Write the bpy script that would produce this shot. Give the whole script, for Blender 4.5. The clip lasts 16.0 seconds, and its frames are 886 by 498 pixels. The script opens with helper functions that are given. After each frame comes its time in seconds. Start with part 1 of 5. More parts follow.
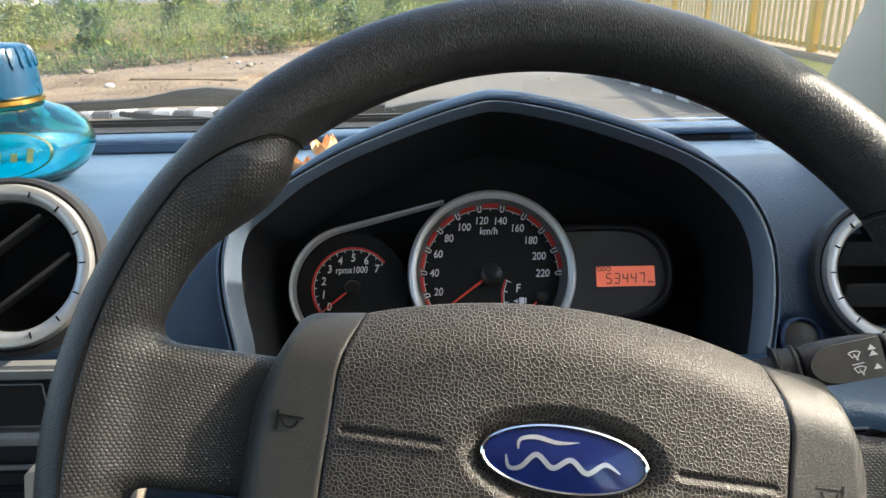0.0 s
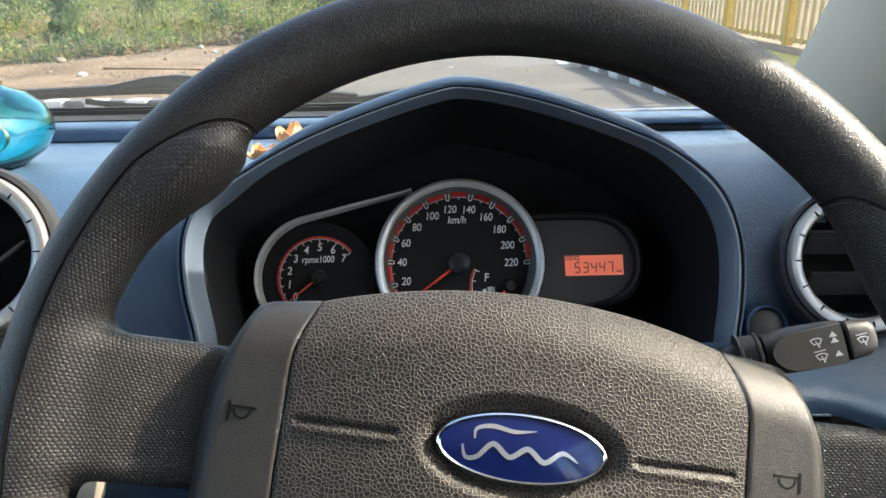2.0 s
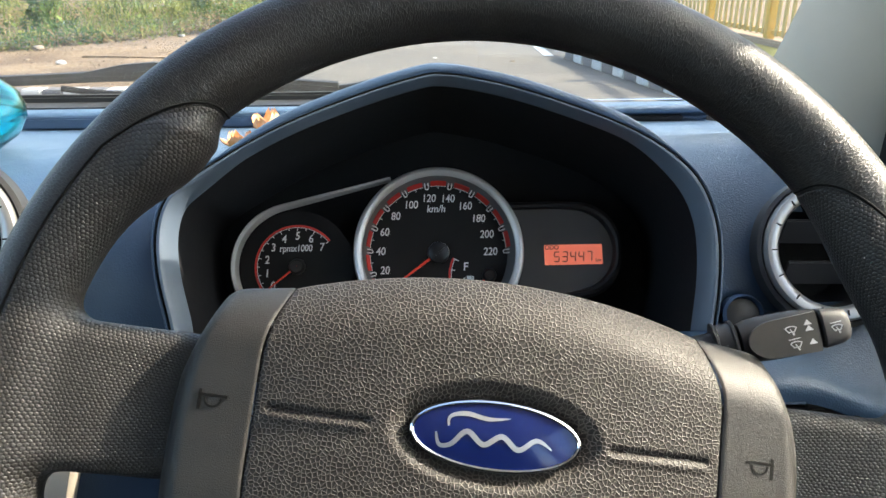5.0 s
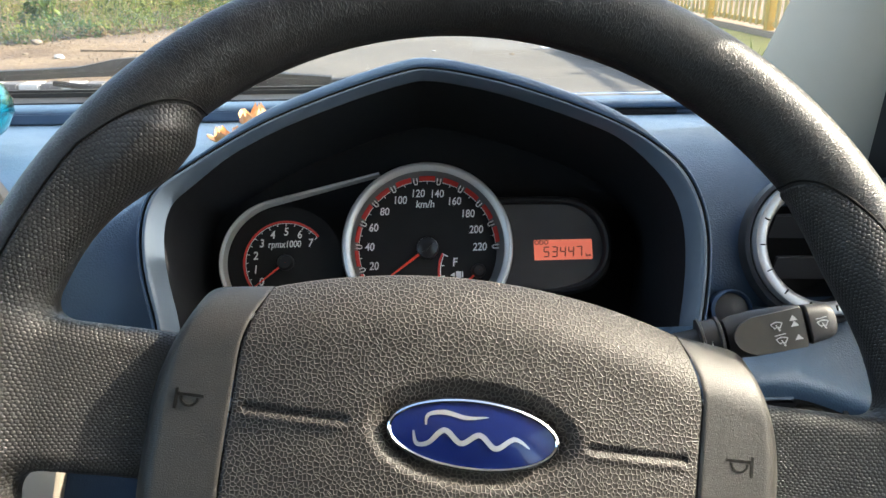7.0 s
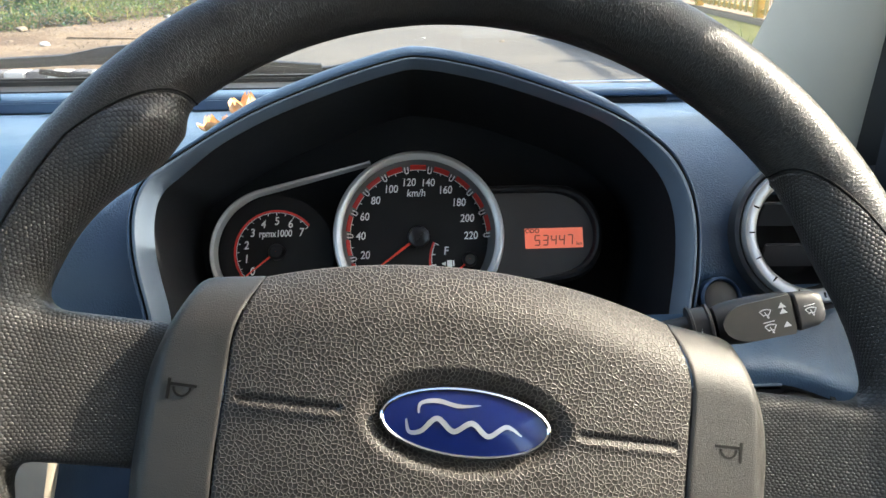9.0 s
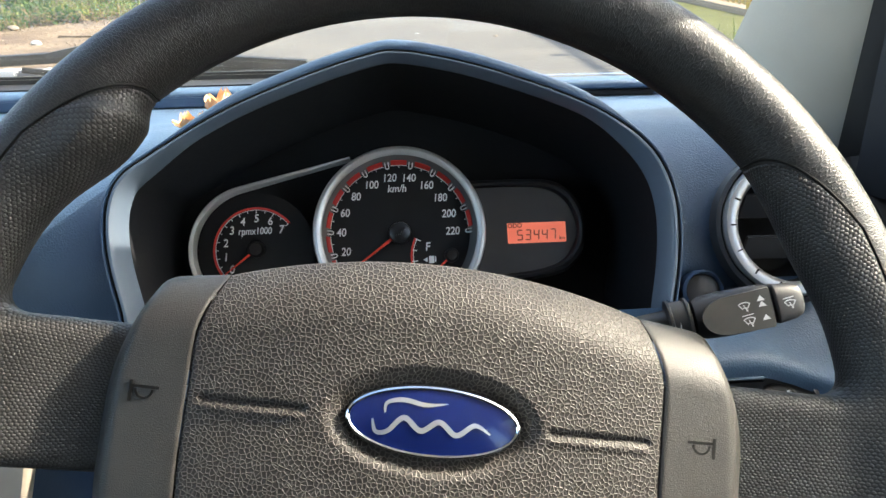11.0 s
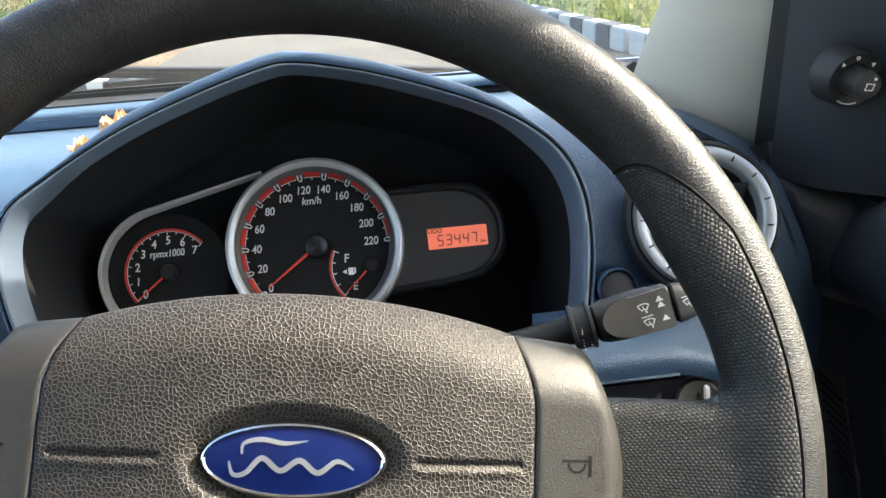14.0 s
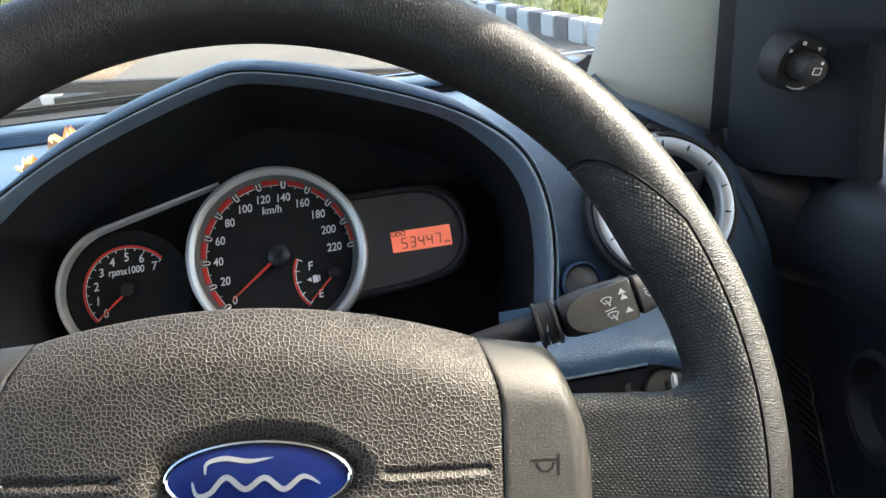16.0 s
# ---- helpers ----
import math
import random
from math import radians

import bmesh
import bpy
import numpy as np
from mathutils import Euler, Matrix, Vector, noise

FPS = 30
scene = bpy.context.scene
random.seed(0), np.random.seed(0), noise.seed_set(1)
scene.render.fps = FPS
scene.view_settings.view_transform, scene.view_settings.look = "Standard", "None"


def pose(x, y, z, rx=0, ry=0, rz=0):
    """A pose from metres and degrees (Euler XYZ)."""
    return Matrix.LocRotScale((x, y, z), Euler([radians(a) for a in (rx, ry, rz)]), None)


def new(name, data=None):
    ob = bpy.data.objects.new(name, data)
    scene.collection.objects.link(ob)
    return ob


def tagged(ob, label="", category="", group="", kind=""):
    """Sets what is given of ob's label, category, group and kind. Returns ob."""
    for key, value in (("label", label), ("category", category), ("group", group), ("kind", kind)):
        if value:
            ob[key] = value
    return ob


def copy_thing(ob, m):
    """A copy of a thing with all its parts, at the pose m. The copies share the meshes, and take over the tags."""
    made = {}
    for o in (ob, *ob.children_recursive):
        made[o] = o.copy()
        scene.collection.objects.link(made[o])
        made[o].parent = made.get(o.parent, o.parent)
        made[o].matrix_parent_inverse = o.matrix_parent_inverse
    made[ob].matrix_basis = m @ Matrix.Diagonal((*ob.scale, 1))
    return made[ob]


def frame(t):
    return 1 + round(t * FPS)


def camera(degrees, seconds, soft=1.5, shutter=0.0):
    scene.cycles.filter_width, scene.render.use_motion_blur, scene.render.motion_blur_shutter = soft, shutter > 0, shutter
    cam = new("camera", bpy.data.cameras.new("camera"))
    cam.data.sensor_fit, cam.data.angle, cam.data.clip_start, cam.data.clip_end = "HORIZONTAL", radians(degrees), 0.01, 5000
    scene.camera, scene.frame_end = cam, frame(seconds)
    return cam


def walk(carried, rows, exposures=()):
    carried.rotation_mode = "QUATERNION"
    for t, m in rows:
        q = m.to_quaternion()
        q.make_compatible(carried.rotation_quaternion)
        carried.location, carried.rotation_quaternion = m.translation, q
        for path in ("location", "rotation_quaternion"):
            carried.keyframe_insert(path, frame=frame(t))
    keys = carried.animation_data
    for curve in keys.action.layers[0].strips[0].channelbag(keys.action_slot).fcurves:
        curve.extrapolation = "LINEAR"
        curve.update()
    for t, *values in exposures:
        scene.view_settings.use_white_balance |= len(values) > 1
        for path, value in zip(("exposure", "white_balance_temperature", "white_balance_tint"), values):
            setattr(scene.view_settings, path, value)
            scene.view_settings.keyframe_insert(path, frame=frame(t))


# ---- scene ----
cam = camera(62.0, 16.0)
# seconds, x, y, z, then degrees about x, y and z
ROWS = [
    (0.0, -0.0389, -0.2155, 1.1000, 70.138, 1.307, -0.041),
    (0.5, -0.0339, -0.2169, 1.1021, 70.102, 1.131, -0.515),
    (1.0, -0.0307, -0.2158, 1.1028, 69.825, 1.108, -0.836),
    (1.5, -0.0307, -0.2147, 1.1015, 69.775, 0.909, -1.212),
    (2.0, -0.0307, -0.2113, 1.0963, 69.463, 0.804, -1.567),
    (2.5, -0.0293, -0.2082, 1.0946, 69.320, 0.523, -2.203),
    (3.0, -0.0251, -0.2037, 1.0916, 69.257, 0.246, -2.813),
    (3.5, -0.0308, -0.2122, 1.0947, 69.166, 0.261, -2.834),
    (6.0, -0.0228, -0.2084, 1.0933, 68.531, 0.265, -2.635),
    (6.5, -0.0210, -0.2085, 1.0944, 68.432, 0.243, -2.643),
    (7.0, -0.0192, -0.2078, 1.0945, 68.262, 0.442, -2.747),
    (7.5, -0.0123, -0.2011, 1.0886, 67.747, 0.400, -3.216),
    (8.0, -0.0152, -0.2043, 1.0957, 67.406, 0.326, -3.559),
    (8.5, -0.0182, -0.2069, 1.0956, 67.395, 0.324, -3.537),
    (9.0, -0.0197, -0.2082, 1.0951, 67.344, 0.351, -3.507),
    (11.5, -0.0077, -0.2040, 1.0918, 66.835, 0.988, -4.074),
    (12.0, -0.0128, -0.2054, 1.0895, 66.639, 1.216, -4.092),
    (12.5, -0.0094, -0.2059, 1.0935, 66.465, 1.682, -4.193),
    (13.0, -0.0015, -0.2040, 1.0904, 66.460, 2.041, -4.285),
    (13.5, 0.0158, -0.1990, 1.0938, 66.378, 2.722, -5.185),
    (14.0, 0.0346, -0.1954, 1.0982, 66.290, 3.400, -6.798),
    (14.5, 0.0430, -0.1923, 1.1057, 66.039, 3.851, -8.624),
    (15.0, 0.0358, -0.1916, 1.0991, 65.973, 4.269, -9.225),
    (15.5, 0.0501, -0.1891, 1.1018, 65.949, 4.819, -9.664),
    (16.0, 0.0398, -0.1937, 1.0992, 65.918, 5.219, -10.060),
]
walk(cam, [(t, pose(x, y, z, rx, ry, rz)) for t, x, y, z, rx, ry, rz in ROWS],
     exposures=[(t, e, 6350, 5) for t, e in ((0.0, 1.80), (3.5, 1.92), (6.0, 2.01), (9.0, 2.12), (12.5, 2.23), (14.0, 2.29), (16.0, 2.29))])

# ---- light ----
SUN_WAY = Vector((0.80, 0.12, 0.59)).normalized()
world = bpy.data.worlds.new("sky_world")
scene.world = world
world.use_nodes = True
wn = world.node_tree.nodes
sky = wn.new("ShaderNodeTexSky")
sky.sky_type = "NISHITA"
sky.sun_disc = False
sky.sun_elevation = math.asin(SUN_WAY.z)
sky.sun_rotation = math.atan2(SUN_WAY.x, SUN_WAY.y)
sky.dust_density = 2.0
wn["Background"].inputs["Strength"].default_value = 0.15
world.node_tree.links.new(sky.outputs["Color"], wn["Background"].inputs["Color"])
sun_data = bpy.data.lights.new("sun", "SUN")
sun_data.energy, sun_data.angle, sun_data.color = 3.5, radians(0.5), (1.0, 0.87, 0.70)
sun = new("sun", sun_data)
sun.matrix_world = Matrix.Translation((4, 1, 6)) @ SUN_WAY.to_track_quat("Z", "Y").to_matrix().to_4x4()


# ---- materials ----
def socket(node, name, value):
    node.inputs[name].default_value = value


def material(name, colour, rough=0.5, metal=0.0, vary=0.15, vary_scale=40.0, grain=0.0, grain_scale=900.0, kind="noise",
             spec=0.5, uv=False, mottle=None, mottle_scale=6.0, coat=0.0, stretch=None, depth=0.001, flat=False, cap_at=0.17, wobble=0.45, tip=None):
    """A principled surface: colour varied at two scales, and a fine relief."""
    m = bpy.data.materials.new(name)
    m.use_nodes = True
    nodes, links = m.node_tree.nodes, m.node_tree.links
    b = nodes["Principled BSDF"]
    socket(b, "Roughness", rough), socket(b, "Metallic", metal), socket(b, "Specular IOR Level", spec), socket(b, "Coat Weight", coat)
    where = nodes.new("ShaderNodeTexCoord").outputs["UV" if uv else "Object"]
    if stretch:
        mp = nodes.new("ShaderNodeMapping")
        socket(mp, "Scale", stretch)
        links.new(where, mp.inputs["Vector"])
        where = mp.outputs["Vector"]
    fine = nodes.new("ShaderNodeTexNoise")
    socket(fine, "Scale", vary_scale), socket(fine, "Detail", 6.0)
    links.new(where, fine.inputs["Vector"])
    ramp = nodes.new("ShaderNodeMix")
    ramp.data_type = "RGBA"
    dark = tuple(c * (1 - vary) for c in colour)
    light = tuple(min(1, c * (1 + vary)) for c in colour)
    ramp.inputs["A"].default_value, ramp.inputs["B"].default_value = (*dark, 1), (*light, 1)
    links.new(fine.outputs["Fac"], ramp.inputs["Factor"])
    out = ramp.outputs["Result"]
    if mottle:
        big = nodes.new("ShaderNodeTexNoise")
        socket(big, "Scale", mottle_scale), socket(big, "Detail", 4.0)
        links.new(where, big.inputs["Vector"])
        st = nodes.new("ShaderNodeMapRange")
        socket(st, "From Min", 0.42), socket(st, "From Max", 0.68)
        links.new(big.outputs["Fac"], st.inputs["Value"])
        mx = nodes.new("ShaderNodeMix")
        mx.data_type = "RGBA"
        mx.inputs["B"].default_value = (*mottle, 1)
        links.new(st.outputs["Result"], mx.inputs["Factor"])
        links.new(out, mx.inputs["A"])
        out = mx.outputs["Result"]
    links.new(out, b.inputs["Base Color"])
    rr = nodes.new("ShaderNodeMapRange")
    socket(rr, "To Min", max(0.02, rough - 0.08)), socket(rr, "To Max", min(1, rough + 0.08))
    links.new(fine.outputs["Fac"], rr.inputs["Value"])
    links.new(rr.outputs["Result"], b.inputs["Roughness"])
    if grain:
        if kind == "hex":
            # close-packed round studs: three crossed waves
            g = nodes.new("ShaderNodeVectorMath")
            g.operation = "SCALE"
            h = None
            for a in (0, 60, 120):
                dot = nodes.new("ShaderNodeVectorMath")
                dot.operation = "DOT_PRODUCT"
                links.new(g.outputs[0], dot.inputs[0])
                dot.inputs[1].default_value = (math.cos(radians(a)), math.sin(radians(a)), 0)
                wave = nodes.new("ShaderNodeMath")
                wave.operation = "COSINE"
                links.new(dot.outputs["Value"], wave.inputs[0])
                if h is None:
                    h = wave.outputs[0]
                else:
                    plus = nodes.new("ShaderNodeMath")
                    links.new(h, plus.inputs[0])
                    links.new(wave.outputs[0], plus.inputs[1])
                    h = plus.outputs[0]
        elif kind == "noise":
            g = nodes.new("ShaderNodeTexNoise")
            socket(g, "Detail", 3.0)
            h = g.outputs["Fac"]
        else:
            g = nodes.new("ShaderNodeTexVoronoi")
            g.feature = {"cells": "SMOOTH_F1", "crackle": "DISTANCE_TO_EDGE"}[kind]
            h = g.outputs["Distance"]
        socket(g, "Scale", grain_scale)
        if flat and kind not in ("noise", "hex"):
            g.voronoi_dimensions = "2D"
        src = where
        if kind in ("crackle", "hex"):
            wob = nodes.new("ShaderNodeTexNoise")
            socket(wob, "Scale", grain_scale * (0.7 if kind == "crackle" else 0.10)), socket(wob, "Detail", 2.0)
            links.new(where, wob.inputs["Vector"])
            sc = nodes.new("ShaderNodeVectorMath")
            sc.operation = "SCALE"
            socket(sc, "Scale", wobble / grain_scale)
            links.new(wob.outputs["Color"], sc.inputs[0])
            plus = nodes.new("ShaderNodeVectorMath")
            links.new(where, plus.inputs[0])
            links.new(sc.outputs[0], plus.inputs[1])
            src = plus.outputs[0]
        links.new(src, g.inputs["Vector"])
        if kind in ("crackle", "hex"):
            # a net of raised ridges, or round studs
            cap = nodes.new("ShaderNodeMapRange")
            cap.interpolation_type = "SMOOTHSTEP"
            for n, v in zip(("From Min", "From Max", "To Min", "To Max"), (0.0, cap_at, 1.0, 0.0) if kind == "crackle" else (-1.5, 0.9, 0.0, 1.0)):
                socket(cap, n, v)
            links.new(h, cap.inputs["Value"])
            h = cap.outputs["Result"]
        # Wear plus light put into the colour: ridges and stud tops paler, hollows darker
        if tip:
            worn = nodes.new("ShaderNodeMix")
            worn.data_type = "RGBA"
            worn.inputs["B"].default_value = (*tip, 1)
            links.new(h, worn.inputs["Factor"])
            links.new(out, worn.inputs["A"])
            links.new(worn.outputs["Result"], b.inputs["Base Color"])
        bump = nodes.new("ShaderNodeBump")
        socket(bump, "Strength", grain), socket(bump, "Distance", depth)
        links.new(h, bump.inputs["Height"])
        links.new(bump.outputs["Normal"], b.inputs["Normal"])
    return m


def glowing(name, colour, strength):
    m = material(name, colour, 0.4)
    b = m.node_tree.nodes["Principled BSDF"]
    b.inputs["Emission Color"].default_value = (*colour, 1)
    socket(b, "Emission Strength", strength)
    return m


def glass(name, colour, rough=0.0, ior=1.45):
    m = bpy.data.materials.new(name)
    m.use_nodes = True
    b = m.node_tree.nodes["Principled BSDF"]
    b.inputs["Base Color"].default_value = (*colour, 1)
    socket(b, "Transmission Weight", 1.0), socket(b, "Roughness", rough), socket(b, "IOR", ior)
    return m


# tip pales the raised grain: wear and caught light in one colour
RIM = material("wrinkled_black_leather", (0.0105, 0.0102, 0.0106), 0.42, spec=0.44, grain=0.7, grain_scale=1050, kind="crackle", stretch=(1.0, 0.30, 1), uv=True, flat=True, cap_at=0.20, wobble=1.2, depth=0.00011, vary=0.3, vary_scale=120, tip=(0.021, 0.020, 0.0195))
SPOKE = material("pebbled_black_spoke_rubber", (0.0110, 0.0106, 0.0108), 0.46, spec=0.45, grain=0.9, grain_scale=4300, kind="hex", uv=True, wobble=5.5, depth=0.00017, vary=0.25, vary_scale=200, tip=(0.028, 0.0265, 0.0255))
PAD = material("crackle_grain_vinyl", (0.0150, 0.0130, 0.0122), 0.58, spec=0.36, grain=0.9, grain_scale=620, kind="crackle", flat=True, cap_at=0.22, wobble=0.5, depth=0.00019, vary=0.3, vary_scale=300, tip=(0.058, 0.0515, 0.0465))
WING = material("fine_grain_black_plastic", (0.025, 0.0232, 0.0215), 0.48, spec=0.42, grain=0.8, grain_scale=2100, depth=0.00028, vary=0.2, vary_scale=150)
SOFT_BLACK = material("soft_black_plastic", (0.014, 0.014, 0.016), 0.55, grain=0.15, grain_scale=1500, depth=0.0004)
DEEP_BLACK = material("matt_black_felt", (0.0095, 0.0104, 0.0132), 0.8, spec=0.3, vary=0.3, vary_scale=300)
BLUE = material("blue_grained_dash_plastic", (0.039, 0.074, 0.134), 0.42, spec=0.50, mottle=(0.047, 0.078, 0.127), mottle_scale=7, grain=0.45, grain_scale=1000, kind="cells", depth=0.0006, vary=0.12, vary_scale=60)
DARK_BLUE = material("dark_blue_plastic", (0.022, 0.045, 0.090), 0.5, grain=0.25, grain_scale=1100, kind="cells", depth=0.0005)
LIP = material("satin_grey_blue_trim", (0.088, 0.117, 0.160), 0.36, grain=0.06, grain_scale=1800, depth=0.0003)
SILVER = material("satin_silver_plastic", (0.36, 0.36, 0.36), 0.32, metal=0.55, vary=0.06)
BEZEL = material("brushed_grey_bezel", (0.56, 0.55, 0.54), 0.38, metal=0.5, vary=0.08)
CHROME = material("bright_chrome", (0.85, 0.85, 0.86), 0.12, metal=1.0, vary=0.04)
BADGE_SILVER = material("satin_silver_badge_print", (0.52, 0.53, 0.54), 0.32, metal=0.75, vary=0.05)
BADGE_BLUE = material("deep_blue_enamel", (0.004, 0.010, 0.072), 0.12, coat=0.6, vary=0.1)
DIAL = material("black_dial_face", (0.0045, 0.0047, 0.006), 0.65, spec=0.35, vary=0.1)
CONE = material("dark_grey_dial_slope", (0.14, 0.14, 0.14), 0.5)
PANEL = material("charcoal_display_panel", (0.055, 0.055, 0.060), 0.45)
PRINT = material("white_dial_print", (0.82, 0.83, 0.84), 0.6, vary=0.03)
RED = material("red_dial_print", (0.62, 0.035, 0.025), 0.5, vary=0.06)
NEEDLE = material("orange_red_needle", (0.80, 0.06, 0.03), 0.4, vary=0.05)
LCD = glowing("orange_lcd_backlight", (0.85, 0.19, 0.115), 0.15)
LCD_INK = material("dark_lcd_segment", (0.06, 0.018, 0.012), 0.5)
SYMBOL = material("pale_grey_symbol_print", (0.55, 0.55, 0.56), 0.5)
ENGRAVE = material("engraved_black_line", (0.005, 0.005, 0.005), 0.8, spec=0.15)
PILLAR = material("pale_grey_pillar_trim", (0.42, 0.405, 0.345), 0.75, grain=0.2, grain_scale=900, depth=0.0004, vary=0.05)
ROOF = material("pale_grey_headliner", (0.55, 0.53, 0.49), 0.9, grain=0.3, grain_scale=500)
BLACK_DOOR = material("black_door_plastic", (0.011, 0.0135, 0.0185), 0.5, spec=0.4, grain=0.25, grain_scale=900, depth=0.0004, mottle=(0.018, 0.020, 0.025), mottle_scale=9)
WORN = material("worn_grey_black_plastic", (0.050, 0.048, 0.043), 0.5, grain=0.1, grain_scale=1500, depth=0.0003, vary=0.15, vary_scale=250, mottle=(0.06, 0.055, 0.047), mottle_scale=90)
GLOSS_BLACK = material("glossy_black_plastic", (0.010, 0.010, 0.011), 0.38, coat=0.0, vary=0.1)
RUBBER = material("black_rubber", (0.012, 0.012, 0.012), 0.6)
WIPER = material("weathered_black_wiper", (0.012, 0.013, 0.014), 0.5, vary=0.3)
BEIGE = material("cream_trim_plastic", (0.40, 0.36, 0.30), 0.5)
TEAL_GLASS = glass("turquoise_glass", (0.12, 0.74, 0.80), 0.02)
TEAL_LIQUID = glass("turquoise_liquid", (0.01, 0.54, 0.60), 0.0, 1.36)
TEAL_CAP = material("glossy_turquoise_plastic", (0.0, 0.032, 0.080), 0.28, spec=0.35, vary=0.1)
GOLD = material("gold_foil", (0.75, 0.48, 0.12), 0.22, metal=1.0)
OLIVE_PRINT = material("olive_gold_label_print", (0.05, 0.075, 0.03), 0.5)
GRAVEL = material("mixed_grey_brown_gravel", (0.22, 0.17, 0.12), 0.95, vary=0.4, vary_scale=6)
PETAL = material("dried_orange_petal", (0.85, 0.42, 0.16), 0.7, mottle=(0.9, 0.7, 0.5), mottle_scale=120)
SCREEN = glass("windscreen_glass", (0.97, 0.99, 0.98), 0.0, 1.45)


def dusty(m, share):
    """A thin film of pale dust on glass, in uneven patches."""
    nodes, links = m.node_tree.nodes, m.node_tree.links
    film = nodes.new("ShaderNodeBsdfDiffuse")
    film.inputs["Color"].default_value = (0.75, 0.70, 0.62, 1)
    thin = nodes.new("ShaderNodeBsdfTranslucent")
    thin.inputs["Color"].default_value = (0.75, 0.70, 0.62, 1)
    both = nodes.new("ShaderNodeAddShader")
    links.new(film.outputs[0], both.inputs[0])
    links.new(thin.outputs[0], both.inputs[1])
    where = nodes.new("ShaderNodeTexCoord")
    patch = nodes.new("ShaderNodeTexNoise")
    socket(patch, "Scale", 9.0), socket(patch, "Detail", 8.0)
    links.new(where.outputs["Object"], patch.inputs["Vector"])
    rng = nodes.new("ShaderNodeMapRange")
    socket(rng, "From Min", 0.3), socket(rng, "From Max", 0.75), socket(rng, "To Min", share * 0.5), socket(rng, "To Max", share * 1.5)
    links.new(patch.outputs["Fac"], rng.inputs["Value"])
    mix = nodes.new("ShaderNodeMixShader")
    links.new(rng.outputs["Result"], mix.inputs[0])
    links.new(nodes["Principled BSDF"].outputs[0], mix.inputs[1])
    links.new(both.outputs[0], mix.inputs[2])
    links.new(mix.outputs[0], nodes["Material Output"].inputs["Surface"])


dusty(SCREEN, 0.007)
ASPHALT = material("dusty_asphalt", (0.115, 0.105, 0.09), 0.9, vary=0.25, vary_scale=30, grain=0.6, grain_scale=60, depth=0.01, mottle=(0.15, 0.133, 0.11), mottle_scale=0.6)
SAND = material("sandy_roadside_soil", (0.235, 0.165, 0.10), 0.95, vary=0.5, vary_scale=9, grain=0.9, grain_scale=18, depth=0.05, mottle=(0.13, 0.085, 0.05), mottle_scale=0.9)
CONCRETE = material("pale_dusty_concrete", (0.30, 0.22, 0.145), 0.9, vary=0.2, vary_scale=6, grain=0.4, grain_scale=40, depth=0.01)
KERB_WHITE = material("worn_white_kerb_paint", (0.52, 0.52, 0.51), 0.7, vary=0.12, vary_scale=20, mottle=(0.55, 0.52, 0.47), mottle_scale=5)
KERB_BLACK = material("faded_black_kerb_paint", (0.12, 0.12, 0.13), 0.8, vary=0.3, vary_scale=20, mottle=(0.19, 0.18, 0.165), mottle_scale=6)
YELLOW = material("yellow_fence_paint", (0.62, 0.36, 0.03), 0.5, vary=0.12, vary_scale=10, mottle=(0.5, 0.29, 0.05), mottle_scale=3)
PALE_YELLOW = material("sunned_yellow_slat_paint", (0.52, 0.38, 0.13), 0.55, vary=0.12, vary_scale=10)
LEAF = [material("weed_leaf_%s" % n, c, 0.6, vary=0.35, vary_scale=3, spec=0.3) for n, c in
        (("green", (0.15, 0.19, 0.045)), ("pale", (0.26, 0.27, 0.07)), ("dry", (0.31, 0.22, 0.10)), ("deep", (0.09, 0.14, 0.035)))]
STONE = material("pale_stone", (0.23, 0.18, 0.13), 0.9, vary=0.2, vary_scale=12)
LITTER = material("white_litter", (0.42, 0.40, 0.37), 0.6)
for m in LEAF + [GRAVEL]:
    # every leaf a little different
    b, links = m.node_tree.nodes["Principled BSDF"], m.node_tree.links
    geo = m.node_tree.nodes.new("ShaderNodeNewGeometry")
    hsv = m.node_tree.nodes.new("ShaderNodeHueSaturation")
    rng = m.node_tree.nodes.new("ShaderNodeMapRange")
    socket(rng, "To Min", 0.55), socket(rng, "To Max", 1.6)
    links.new(geo.outputs["Random Per Island"], rng.inputs["Value"])
    links.new(rng.outputs["Result"], hsv.inputs["Value"])
    links.new(b.inputs["Base Color"].links[0].from_socket, hsv.inputs["Color"])
    links.new(hsv.outputs["Color"], b.inputs["Base Color"])
    thin = m.node_tree.nodes.new("ShaderNodeBsdfTranslucent")
    links.new(hsv.outputs["Color"], thin.inputs["Color"])
    half = m.node_tree.nodes.new("ShaderNodeMixShader")
    socket(half, "Fac", 0.4)
    links.new(b.outputs[0], half.inputs[1])
    links.new(thin.outputs[0], half.inputs[2])
    links.new(half.outputs[0], m.node_tree.nodes["Material Output"].inputs["Surface"])
HOUSE = [material("house_wall_%s" % n, c, 0.85, vary=0.1, vary_scale=2) for n, c in (("cream", (0.6, 0.55, 0.48)), ("blue", (0.35, 0.48, 0.55)), ("pink", (0.6, 0.42, 0.38)))]
BARK = material("grey_brown_bark", (0.12, 0.09, 0.06), 0.9, vary=0.3, vary_scale=8)


# ---- mesh helpers ----
def thing(name, m, label, category, group="", kind=""):
    ob = new(name)
    ob.empty_display_size = 0.05
    ob.matrix_world = m
    return tagged(ob, label, category, group, kind)


